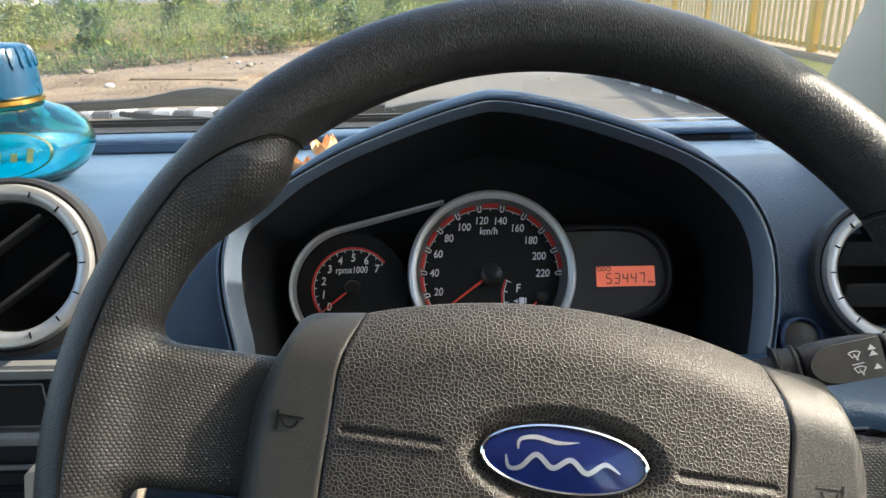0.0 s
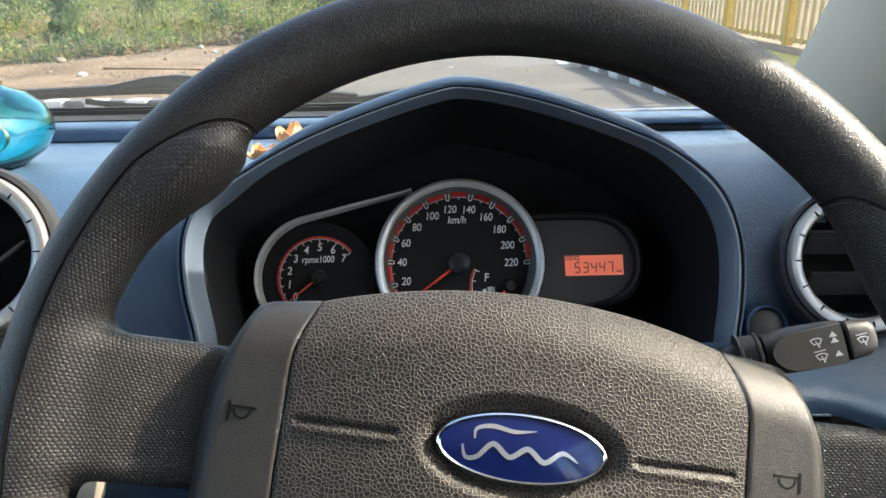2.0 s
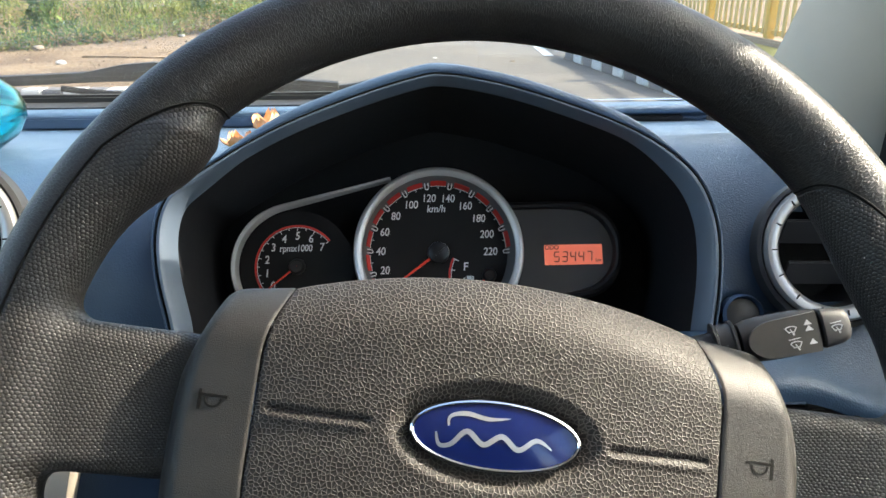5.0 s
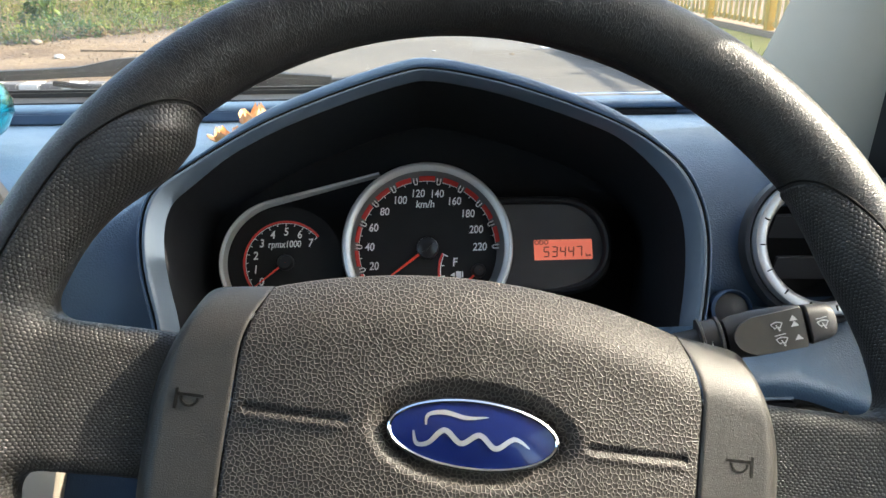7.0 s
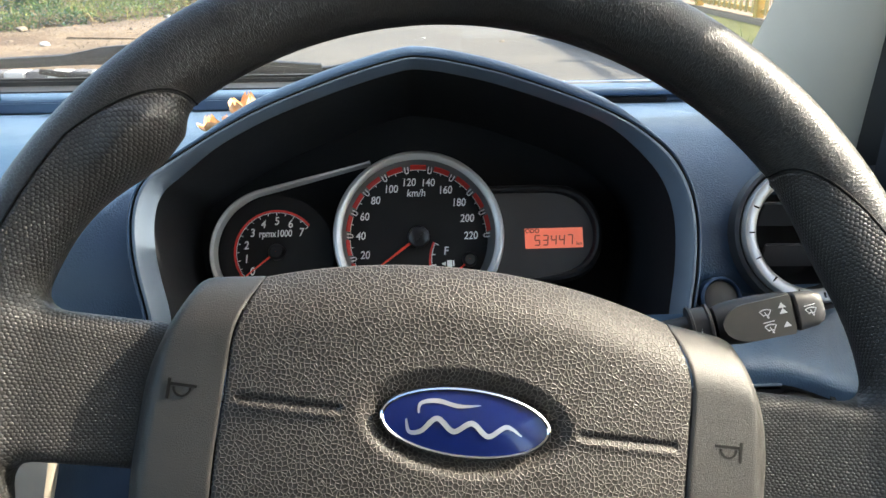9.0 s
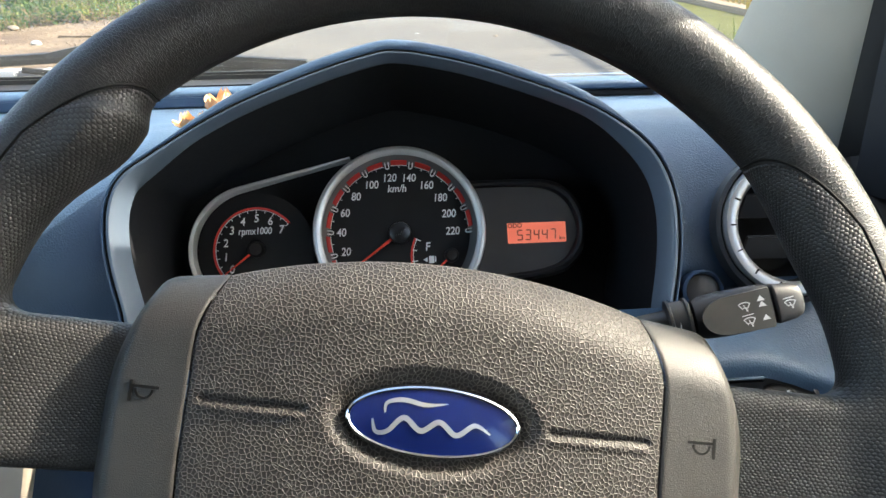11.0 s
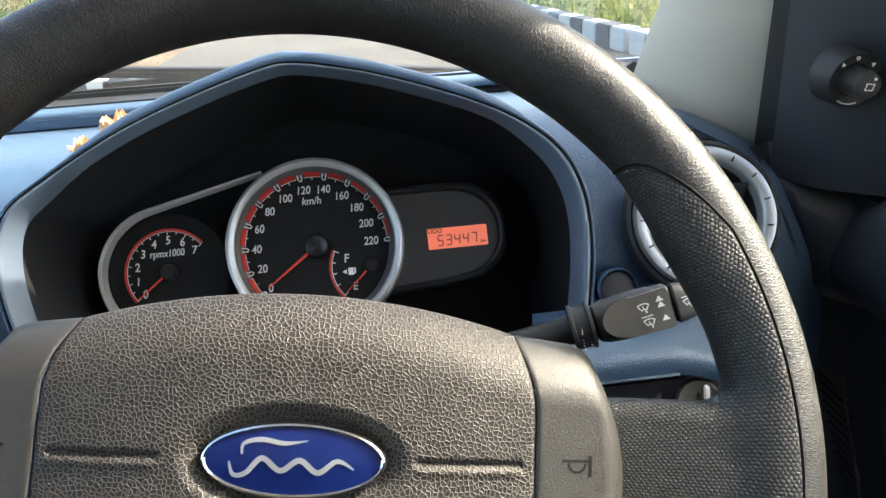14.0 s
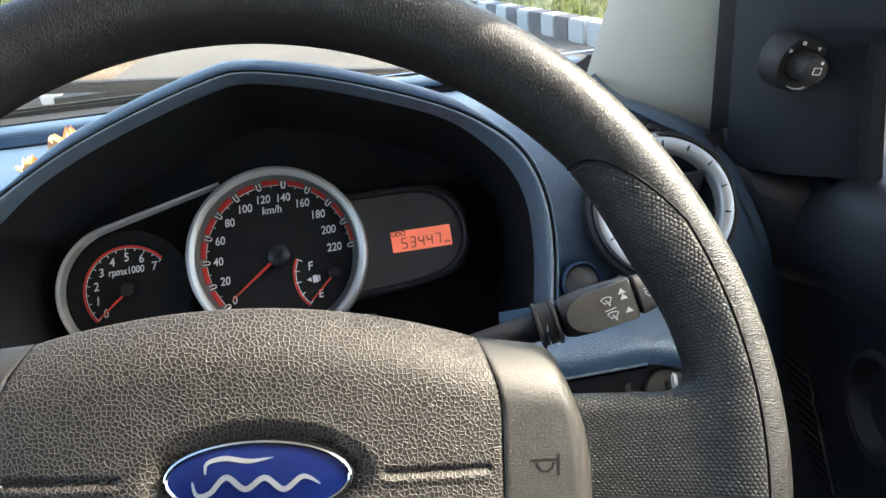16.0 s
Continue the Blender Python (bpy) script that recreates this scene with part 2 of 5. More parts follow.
def part(name, bm, mat, parent=None, label="", smooth=True, category="", kind="", group=""):
    me = bpy.data.meshes.new(name)
    bmesh.ops.recalc_face_normals(bm, faces=bm.faces)
    bm.to_mesh(me)
    bm.free()
    for m in (mat if isinstance(mat, (list, tuple)) else [mat]):
        me.materials.append(m)
    if smooth:
        for p in me.polygons:
            p.use_smooth = True
        me.set_sharp_from_angle(angle=radians(38))
    ob = new(name, me)
    ob.parent = parent
    return tagged(ob, label, category, group, kind)


def grid(fn, nu, nv, close_u=False, uv=None):
    """A sheet of quads through fn(u, v), u and v from 0 to 1."""
    bm = bmesh.new()
    layer = bm.loops.layers.uv.new("UVMap") if uv else None
    rows = [[bm.verts.new(fn(i / nu, j / nv)) for j in range(nv + 1)] for i in range(nu if close_u else nu + 1)]
    n = len(rows)
    for i in range(n if close_u else n - 1):
        for j in range(nv):
            f = bm.faces.new((rows[i][j], rows[(i + 1) % n][j], rows[(i + 1) % n][j + 1], rows[i][j + 1]))
            if uv:
                for lp, (a, b) in zip(f.loops, ((i, j), (i + 1, j), (i + 1, j + 1), (i, j + 1))):
                    lp[layer].uv = (a / nu * uv[0], b / nv * uv[1])
    return bm


def loft(rings, bm=None, cap=False, closed=True):
    bm = bm or bmesh.new()
    vs = [[bm.verts.new(p) for p in r] for r in rings]
    n = len(rings[0])
    for a, b in zip(vs, vs[1:]):
        for k in range(n if closed else n - 1):
            bm.faces.new((a[k], a[(k + 1) % n], b[(k + 1) % n], b[k]))
    if cap:
        bm.faces.new(vs[0]), bm.faces.new(vs[-1])
    return bm


def lathe(profile, n=64, bm=None, cap=False):
    return loft([[(r * math.cos(2 * math.pi * k / n), r * math.sin(2 * math.pi * k / n), z) for k in range(n)] for r, z in profile], bm, cap)


def box(size, at=(0, 0, 0), bevel=0.0, bm=None, turn=None, seg=2):
    own = bmesh.new()
    bmesh.ops.create_cube(own, size=1)
    bmesh.ops.scale(own, vec=size, verts=own.verts)
    if bevel:
        bmesh.ops.bevel(own, geom=own.edges[:], offset=bevel, segments=seg, affect="EDGES")
    bmesh.ops.transform(own, matrix=Matrix.Translation(at) @ (turn or Matrix.Identity(4)), verts=own.verts)
    if bm is None:
        return own
    me = bpy.data.meshes.new("tmp")
    own.to_mesh(me)
    own.free()
    bm.from_mesh(me)
    bpy.data.meshes.remove(me)
    return bm


def plate(outline, z0, z1, bm=None):
    bm = bm or bmesh.new()
    a = [bm.verts.new((x, y, z0)) for x, y in outline]
    b = [bm.verts.new((x, y, z1)) for x, y in outline]
    n = len(outline)
    for k in range(n):
        bm.faces.new((a[k], a[(k + 1) % n], b[(k + 1) % n], b[k]))
    bm.faces.new(b), bm.faces.new(a)
    return bm


def arc_strip(cx, cy, r0, r1, a0, a1, z0, z1, bm=None, n=24):
    """A flat curved bar between two radii and two angles in degrees."""
    ang = [radians(a0 + (a1 - a0) * k / n) for k in range(n + 1)]
    out = [(cx + r1 * math.cos(a), cy + r1 * math.sin(a)) for a in ang]
    out += [(cx + r0 * math.cos(a), cy + r0 * math.sin(a)) for a in reversed(ang)]
    bm = bm or bmesh.new()
    vs = [[bm.verts.new((x, y, z)) for x, y in out] for z in (z0, z1)]
    m = len(out)
    for k in range(m):
        bm.faces.new((vs[0][k], vs[0][(k + 1) % m], vs[1][(k + 1) % m], vs[1][k]))
    for k in range(n):
        bm.faces.new((vs[1][k], vs[1][k + 1], vs[1][m - 2 - k], vs[1][m - 1 - k]))
    return bm


def slope_strip(r0, r1, z0, z1, a0, a1, n=8):
    """A curved strip on a funnel's wall, between two angles in degrees."""
    ang = [radians(a0 + (a1 - a0) * k / n) for k in range(n + 1)]
    return loft([[Vector((r * math.cos(a), r * math.sin(a), z)) for a in ang] for r, z in ((r0, z0), (r1, z1), (r1 + 0.0006, z1 - 0.0004))], closed=False)


def bar(cx, cy, length, width, deg, z0, z1, bm=None, taper=1.0):
    a = radians(deg)
    ux, uy = math.cos(a), math.sin(a)
    pts = []
    for s, t in ((-1, -1), (1, -taper), (1, taper), (-1, 1)):
        pts.append((cx + ux * s * length / 2 - uy * t * width / 2, cy + uy * s * length / 2 + ux * t * width / 2))
    return plate(pts, z0, z1, bm)


def tube(path, r, n=10, bm=None, cap=True):
    """A round bar along a path of points; r may vary along it."""
    path = [Vector(p) for p in path]
    rings = []
    for k, p in enumerate(path):
        d = (path[min(k + 1, len(path) - 1)] - path[max(k - 1, 0)]).normalized()
        a = d.orthogonal().normalized() if k == 0 else (a - d * a.dot(d)).normalized()
        b = d.cross(a)
        rr = r[k] if isinstance(r, (list, tuple)) else r
        rings.append([p + (a * math.cos(2 * math.pi * i / n) + b * math.sin(2 * math.pi * i / n)) * rr for i in range(n)])
    return loft(rings, bm, cap)


def spline(points, steps=12, closed=False):
    """A smooth curve through a few points."""
    pts = [Vector(p) for p in points]
    n = len(pts)
    out = []
    for k in range(n if closed else n - 1):
        p0, p1, p2, p3 = ((pts[(k + j) % n] if closed else pts[min(max(k + j, 0), n - 1)]) for j in (-1, 0, 1, 2))
        for s in range(steps):
            t = s / steps
            out.append(0.5 * ((2 * p1) + (p2 - p0) * t + (2 * p0 - 5 * p1 + 4 * p2 - p3) * t * t + (3 * p1 - p0 - 3 * p2 + p3) * t ** 3))
    if not closed:
        out.append(pts[-1])
    return out


def words(name, body, size, at, parent, mat, turn=0.0, shear=0.0, wide=1.0, label=""):
    cu = bpy.data.curves.new(name, "FONT")
    cu.body, cu.size, cu.align_x, cu.align_y, cu.shear, cu.extrude = body, size, "CENTER", "CENTER", shear, 0.00008
    cu.offset = size * 0.014
    tmp = bpy.data.objects.new("tmp", cu)
    scene.collection.objects.link(tmp)
    bpy.context.view_layer.update()
    me = bpy.data.meshes.new_from_object(tmp.evaluated_get(bpy.context.evaluated_depsgraph_get()))
    bpy.data.objects.remove(tmp)
    bpy.data.curves.remove(cu)
    me.transform(Matrix.Translation(at) @ Matrix.Rotation(radians(turn), 4, "Z") @ Matrix.Diagonal((wide, 1, 1, 1)))
    me.materials.clear()
    me.materials.append(mat)
    ob = new(name, me)
    ob.parent = parent
    return tagged(ob, label)


def smooth01(t):
    t = max(0.0, min(1.0, t))
    return t * t * (3 - 2 * t)


# ---- the car's shell ----
LIP_O, LIP_A = Vector((0, 0.215, 0.97)), radians(23)
LIP_V, LIP_N = Vector((0, math.sin(LIP_A), math.cos(LIP_A))), Vector((0, -math.cos(LIP_A), math.sin(LIP_A)))
LIP_CURVE = [(-0.150, -0.130), (-0.1697, -0.080), (-0.178, -0.037), (-0.172, -0.006), (-0.150, 0.011), (-0.105, 0.0362), (-0.055, 0.0555), (-0.020, 0.0658),
             (-0.006, 0.0670), (0.013, 0.0642), (0.047, 0.0556), (0.0985, 0.0366), (0.131, 0.0180), (0.151, -0.004), (0.1595, -0.038), (0.154, -0.0885), (0.135, -0.130), (0.0, -0.135)]
LIP_LOOP = [(p.x, p.y) for p in spline([(x, y, 0) for x, y in LIP_CURVE], 10, True)]
for _ in range(5):
    LIP_LOOP = [tuple((a + 2 * b + c) / 4 for a, b, c in zip(LIP_LOOP[k - 1], LIP_LOOP[k], LIP_LOOP[(k + 1) % len(LIP_LOOP)])) for k in range(len(LIP_LOOP))]



def lip_point(x, v, out=0.0):
    return LIP_O + Vector((x, 0, 0)) + LIP_V * v + LIP_N * out


def lip_width(x):
    """The rim is narrow over the dials and broader at the shoulders."""
    return 0.0047 + 0.0050 * smooth01((abs(x + 0.010) - 0.115) / 0.045)


def lip_pad(x):
    """Where the padded top stands above the rim: over the middle, fading out at the shoulders."""
    return smooth01((x + 0.150) / 0.060) * smooth01((0.142 - x) / 0.045)


def lip_ring(grow, out, centre=(-0.008, -0.02), inner=False, pad=0.0):
    """The cowl's outline grown by some metres outwards (or by a share of its rim's width) and moved along its normal."""
    n = len(LIP_LOOP)
    ring = []
    for k, (x, v) in enumerate(LIP_LOOP):
        ax, av = LIP_LOOP[k - 1]
        bx, bv = LIP_LOOP[(k + 1) % n]
        tx, tv = bx - ax, bv - av
        s = math.hypot(tx, tv)
        nx, nv = -tv / s, tx / s
        if nx * (x - centre[0]) + nv * (v - centre[1]) < 0:
            nx, nv = -nx, -nv
        g = grow * lip_width(x) if inner else grow + pad * lip_pad(x)
        ring.append(lip_point(x + nx * g, v + nv * g, out))
    return ring


def inside(x, v, loop):
    hit = False
    for k in range(len(loop)):
        (ax, av), (bx, bv) = loop[k - 1], loop[k]
        if (av > v) != (bv > v) and x < (bx - ax) * (v - av) / (bv - av) + ax:
            hit = not hit
    return hit


VENT_R, VENT_L = Vector((0.229, 0.198, 0.929)), Vector((-0.296, 0.190, 0.952))
DASH_PROFILE = spline([(0, 0.69, 0.925), (0, 0.672, 0.9345), (0, 0.660, 0.9385), (0, 0.641, 0.9388), (0, 0.6345, 0.9360), (0, 0.6350, 0.9295), (0, 0.645, 0.926), (0, 0.652, 0.923), (0, 0.650, 0.9180), (0, 0.632, 0.9200), (0, 0.59, 0.925), (0, 0.45, 0.949), (0, 0.33, 0.968),
                       (0, 0.275, 0.966), (0, 0.232, 0.950), (0, 0.205, 0.915), (0, 0.198, 0.88), (0, 0.193, 0.84), (0, 0.190, 0.78), (0, 0.21, 0.66), (0, 0.26, 0.50)], 8)


def dash_point(u, v):
    x = -1.0 + 1.334 * u
    f = v * (len(DASH_PROFILE) - 1)
    k = min(int(f), len(DASH_PROFILE) - 2)
    p = DASH_PROFILE[k].lerp(DASH_PROFILE[k + 1], f - k)
    y, z = p.y, p.z
    # the end beside the door rounds away and the vents stand in soft pods
    end = smooth01((x - 0.24) / 0.10)
    z -= 0.034 * end * smooth01((0.60 - y) / 0.2) * smooth01((z - 0.80) / 0.1)
    y += 0.03 * end ** 2 * smooth01((0.5 - y) / 0.2)
    for c, r in ((VENT_R, 0.075), (VENT_L, 0.09)):
        d = math.hypot(x - c.x, (z - c.z) * 1.0)
        if y < 0.33:
            y -= 0.012 * (1 - smooth01(d / r))
    return Vector((x, y, z))


dashboard = thing("dashboard", Matrix.Identity(4), "blue grained plastic dashboard with an arched instrument cowl", "dashboard")
bm = grid(dash_point, 150, 112)
drop = []
for f in bm.faces:
    c = f.calc_center_median()
    if c.y < 0.345:
        q = c - LIP_O
        if inside(c.x, q.dot(LIP_V), LIP_LOOP) or (c - VENT_R).length < 0.035 or (c - VENT_L).length < 0.045:
            drop.append(f)
bmesh.ops.delete(bm, geom=drop, context="FACES")
part("dash_shell", bm, BLUE, dashboard)

def sink(ring, depth_y, low):
    """The cowl's outer skin as it runs forward and down into the dash top."""
    return [Vector((p.x * 1.0, p.y + depth_y, max(p.z - low, min(p.z, 0.90)))) for p in ring]


# the cowl over the instruments: satin lip, black tunnel, padded top
part("cowl_lip", loft([lip_ring(-0.80, -0.0140, inner=True), lip_ring(-1.0, -0.0118, inner=True), lip_ring(-0.97, -0.0108, inner=True), lip_ring(-0.60, -0.0058, inner=True), lip_ring(-0.42, -0.0030, inner=True),
     lip_ring(-0.32, -0.0017, inner=True), lip_ring(-0.22, -0.0009, inner=True), lip_ring(-0.10, -0.0009, inner=True), lip_ring(-0.02, -0.0014, inner=True), lip_ring(0.0, -0.0050)]), LIP, dashboard, "satin grey-blue rim of the instrument cowl")
part("cowl_seam", loft([lip_ring(-0.0003, -0.0034), lip_ring(0.0007, -0.0024), lip_ring(0.0022, -0.0034)]), ENGRAVE, dashboard, "dark seam round the cowl's rim")
part("cowl_tunnel", loft([lip_ring(-0.80, -0.0140, inner=True), lip_ring(-0.78, -0.05, inner=True), lip_ring(-0.0075, -0.08), sink(lip_ring(-0.009, -0.120), 0.0, 0.004)]), DEEP_BLACK, dashboard, "matt black inner wall of the cowl")
bm = bmesh.new()
bm.faces.new([bm.verts.new(p) for p in sink(lip_ring(-0.0085, -0.119), 0.0, 0.004)])
part("cowl_back", bm, DEEP_BLACK, dashboard, smooth=False)


back = [lip_ring(0.0016, -0.0050), lip_ring(0.0016, -0.0026), lip_ring(0.0020, -0.0020, pad=0.0006), lip_ring(0.0028, -0.0022, pad=0.0018), lip_ring(0.0036, -0.0036, pad=0.0030), lip_ring(0.0044, -0.0070, pad=0.0040), lip_ring(0.0052, -0.0120, pad=0.0042), lip_ring(0.0060, -0.0190, pad=0.0045), lip_ring(0.0068, -0.0250, pad=0.0046),
        lip_ring(0.0076, -0.034, pad=0.0046), lip_ring(0.0082, -0.046, pad=0.0030), sink(lip_ring(0.0065, -0.07), 0.0, 0.002), sink(lip_ring(0.002, -0.115), 0.0, 0.010), sink(lip_ring(-0.01, -0.17), 0.02, 0.06)]
part("cowl_top", loft(back), BLUE, dashboard, "padded blue top of the cowl with a seam")

# the trim strip at the windscreen's foot and the groove on the dash top

part("scuttle_panel", box((1.04, 0.040, 0.008), (-0.46, 0.694, 0.9335), 0.002), SOFT_BLACK, dashboard, "dark grey panel under the windscreen")
# Added dark strip that paints the shade on the groove's wall
part("groove_wall_shade", box((1.05, 0.004, 0.0125), (-0.47, 0.6325, 0.9275), 0.0015), DARK_BLUE, dashboard, "dark blue strip put in as the shade under the dash top's edge")
# Added black strip, the groove's shade as a solid piece
part("groove_floor_shade", box((0.235, 0.008, 0.0065), (0.1775, 0.644, 0.9225), 0.0015), DEEP_BLACK, dashboard, "black strip put in as the shade in the groove of the dash top")
part("screen_seal", box((1.04, 0.020, 0.018), (-0.46, 0.724, 0.9365), 0.003), RUBBER, dashboard, "black rubber windscreen seal")

# blue foot of the pillar trim, with the side demister slot under it
foot_top = spline([(0.2575, 0.3860, 0.9735), (0.2605, 0.3700, 0.9675), (0.2615, 0.3258, 0.9635), (0.2645, 0.2918, 0.9635), (0.2765, 0.2810, 0.9565), (0.2915, 0.2872, 0.9490), (0.2935, 0.2780, 0.9450)], 6)
foot_low = spline([(0.2290, 0.3400, 0.9730), (0.2330, 0.3120, 0.9725), (0.2375, 0.2890, 0.9715), (0.2450, 0.2675, 0.9682), (0.2520, 0.2550, 0.9642), (0.2640, 0.2500, 0.9580), (0.2760, 0.2500, 0.9515)], 6)
brow = [p + Vector((0.0015, 0.003, -0.008)) for p in foot_low]
part("pillar_foot", loft([brow, foot_low, [a.lerp(b, 0.2) + Vector((-0.0005, -0.0008, 0.0018)) for a, b in zip(foot_low, foot_top)], [a.lerp(b, 0.7) + Vector((-0.0003, -0.0005, 0.0014)) for a, b in zip(foot_low, foot_top)], foot_top], closed=False), BLUE, dashboard, "raised blue foot below the pillar trim")
slot_low = spline([(0.2260, 0.2740, 0.9700), (0.2345, 0.2555, 0.9660), (0.2450, 0.2455, 0.9625), (0.2620, 0.2450, 0.9560)], 8)
slot_top = spline([(0.2345, 0.2950, 0.9700), (0.2420, 0.2715, 0.9675), (0.2505, 0.2570, 0.9640), (0.2660, 0.2500, 0.9560)], 8)
part("demister_slot", loft([[p + Vector((0, 0.004, -0.005)) for p in slot_low], slot_low, slot_top], closed=False), DEEP_BLACK, dashboard, "black side demister slot")
for k in (5, 11, 17):
    part("demister_fin", tube([slot_low[k] + Vector((0, 0, 0.0006)), slot_top[k + 3] + Vector((0, 0, 0.0006))], 0.0008, 6), SOFT_BLACK, dashboard)

part("screen_corner", loft([[Vector((x, y, z)) for x, z in ((0.2860, 0.9484), (0.2900, 0.9486), (0.2940, 0.9492), (0.3044, 0.9532), (0.3129, 0.9585), (0.3202, 0.9554), (0.3202, 0.9321), (0.2858, 0.9385))] for y in (0.548, 0.552)], cap=True), RUBBER, dashboard, "black border curving into the windscreen corner")

# shelf under the stalk, and the black insert beneath it
shelf = spline([(0, 0.198, 0.8900), (0, 0.175, 0.8835), (0, 0.152, 0.8765), (0, 0.143, 0.8728), (0, 0.1396, 0.8680), (0, 0.1400, 0.8600)], 6)


def shelf_point(u, v):
    p = shelf[min(int(v * (len(shelf) - 1)), len(shelf) - 1)]
    x = 0.118 + 0.136 * u
    y = p.y if x > 0.151 else min(p.y, 0.172)
    # it arches down round the ignition switch
    return Vector((x, y, p.z - 0.024 * smooth01((x - 0.185) / 0.080) * smooth01((0.190 - p.y) / 0.045)))


part("knee_shelf", grid(shelf_point, 80, len(shelf) - 1), BLUE, dashboard, "blue shelf under the wiper stalk")
part("lower_insert", box((0.106, 0.02, 0.14), (0.148, 0.1525, 0.7885), 0.004), GLOSS_BLACK, dashboard, "glossy black insert below the shelf")
part("insert_edge", box((0.100, 0.002, 0.0014), (0.145, 0.1398, 0.8594), 0.0004), LIP, dashboard)
part("knee_panel", grid(lambda u, v: Vector((-0.25 + 0.355 * u, 0.16 + 0.02 * math.sin(math.pi * u), 0.86 - 0.42 * v)), 20, 10), DARK_BLUE, dashboard)

# button beside the cowl
button = pose(0.1735, 0.187, 0.8920, 62, 0, 0) @ Matrix.Diagonal((0.66, 0.66, 1, 1))
part("blank_button_collar", lathe([(0.0195, -0.006), (0.0195, 0.003), (0.0175, 0.005), (0.0165, 0.003), (0.0165, -0.006)], 32), DARK_BLUE, dashboard).matrix_local = button
part("blank_button", lathe([(0.0001, 0.004), (0.010, 0.0036), (0.0155, 0.002), (0.0163, -0.004)], 32), SOFT_BLACK, dashboard, "round black blank button").matrix_local = button

# steering column cover behind the wheel
part("column_cover", loft([[Vector((-0.002 + sx * (0.055 + 0.012 * s), 0.045 + 0.16 * s, 0.885 - 0.012 * s + sz)) for sx, sz in
     ((-1, -0.06), (-1, -0.005), (-0.75, 0.012), (0, 0.018), (0.75, 0.012), (1, -0.005), (1, -0.06))] for s in (0, 0.5, 1)], cap=True), SOFT_BLACK, dashboard, "black steering column cover")

# centre stack beside the wheel
stack = thing("centre_stack", Matrix.Translation((-0.395, 0.188, 0.80)), "black centre stack with two satin silver trim bars", "centre console")
part("stack_body", box((0.235, 0.03, 0.30), (0, 0.0125, -0.075), 0.006), SOFT_BLACK, stack)
for z in (0.084, 0.037):
    part("trim_bar", box((0.2725, 0.012, 0.0095), (0.0238, -0.006, z), 0.0025), SILVER, stack, "satin silver trim bar")
for cx, w in ((0.0635, 0.090), (-0.032, 0.095)):
    panel = part("switch_panel", box((w, 0.008, 0.0325), (cx, -0.004, 0.0605), 0.0015), GLOSS_BLACK, stack, "blank glossy black switch panel")
    for sx in (-1, 1):
        part("panel_edge", box((0.0009, 0.0012, 0.0300), (cx + sx * (w / 2 - 0.0018), -0.0083, 0.0605), 0.0003), BEZEL, panel)
        part("panel_edge", box((w - 0.004, 0.0012, 0.0006), (cx, -0.0083, 0.0605 + sx * 0.0148), 0.0002), SILVER, panel)
part("slot_trim", box((0.18, 0.004, 0.0028), (0.012, -0.0095, 0.0165), 0.001), SILVER, stack, "thin dark metallic strip")
part("radio_front", box((0.21, 0.010, 0.075), (0, -0.003, -0.024), 0.003), WING, stack)
part("radio_slot", box((0.16, 0.012, 0.012), (0.02, -0.006, -0.004), 0.002), DEEP_BLACK, stack)
cream = [(-0.221, 0.834), (-0.236, 0.785), (-0.262, 0.70), (-0.31, 0.55), (-0.40, 0.55), (-0.33, 0.70), (-0.300, 0.785), (-0.290, 0.834)]
part("stack_edge", loft([[Vector((x + 0.395 - g, y - 0.188, z - 0.80 - g)) for x, z in cream] for y, g in ((0.186, 0.0), (0.154, 0.0), (0.151, 0.0012), (0.150, 0.003))], cap=True), BEIGE, stack, "cream side panel")


# ---- pillars, roof, doors, glass ----
def pillar_edge(z, side):
    k = z - 1
    return Vector((0.262 + 0.21 * k, 0.392 - 0.307 * k, z)) if side < 0 else Vector((0.312 - 0.112 * k, 0.287 - 0.241 * k, z))


def pillar_point(u, v):
    z = 0.90 + 0.58 * v
    a, b = pillar_edge(z, -1), pillar_edge(z, 1)
    if v > 0.5:
        k = (v - 0.5) * 2
        a, b = a + Vector((-0.060, -0.125, 0)) * k ** 1.3, b + Vector((-0.060, -0.105, 0)) * k ** 1.3
    p = a.lerp(b, u)
    return p + Vector((-0.55, -0.8, 0)).normalized() * (0.016 * math.sin(math.pi * u) ** 0.8)


tagged(part("a_pillar", grid(pillar_point, 24, 40), PILLAR), "pale grey moulded plastic windscreen pillar trim", "pillar trim", kind="structure")
screen = tagged(part("windscreen", grid(lambda u, v: Vector((-1.02 + 1.50 * u, 0.750 - 0.645 * v, 0.925 + 0.51 * v)), 1, 1), SCREEN, smooth=False), "dusty clear laminated windscreen glass", "windscreen", kind="structure")
screen.visible_shadow = False
md = screen.modifiers.new("thickness", "SOLIDIFY")
md.thickness = 0.004
part("roof", box((1.40, 1.784, 0.03), (-0.34, -0.858, 1.46), 0.01), ROOF, None, "pale grey fabric headliner", category="headliner", kind="structure")
part("rear_wall", box((1.46, 0.03, 1.20), (-0.33, -1.72, 0.84), 0.01), BLACK_DOOR, None, "plain dark rear of the cabin", category="wall", kind="structure")
part("cabin_floor", box((1.50, 2.50, 0.03), (-0.33, -0.50, 0.24), 0.01), DEEP_BLACK, None, "black carpeted cabin floor", category="floor", kind="structure")
part("firewall", box((1.50, 0.03, 0.66), (-0.33, 0.74, 0.58), 0.01), DEEP_BLACK, None, "black bulkhead behind the dashboard", category="wall", kind="structure")
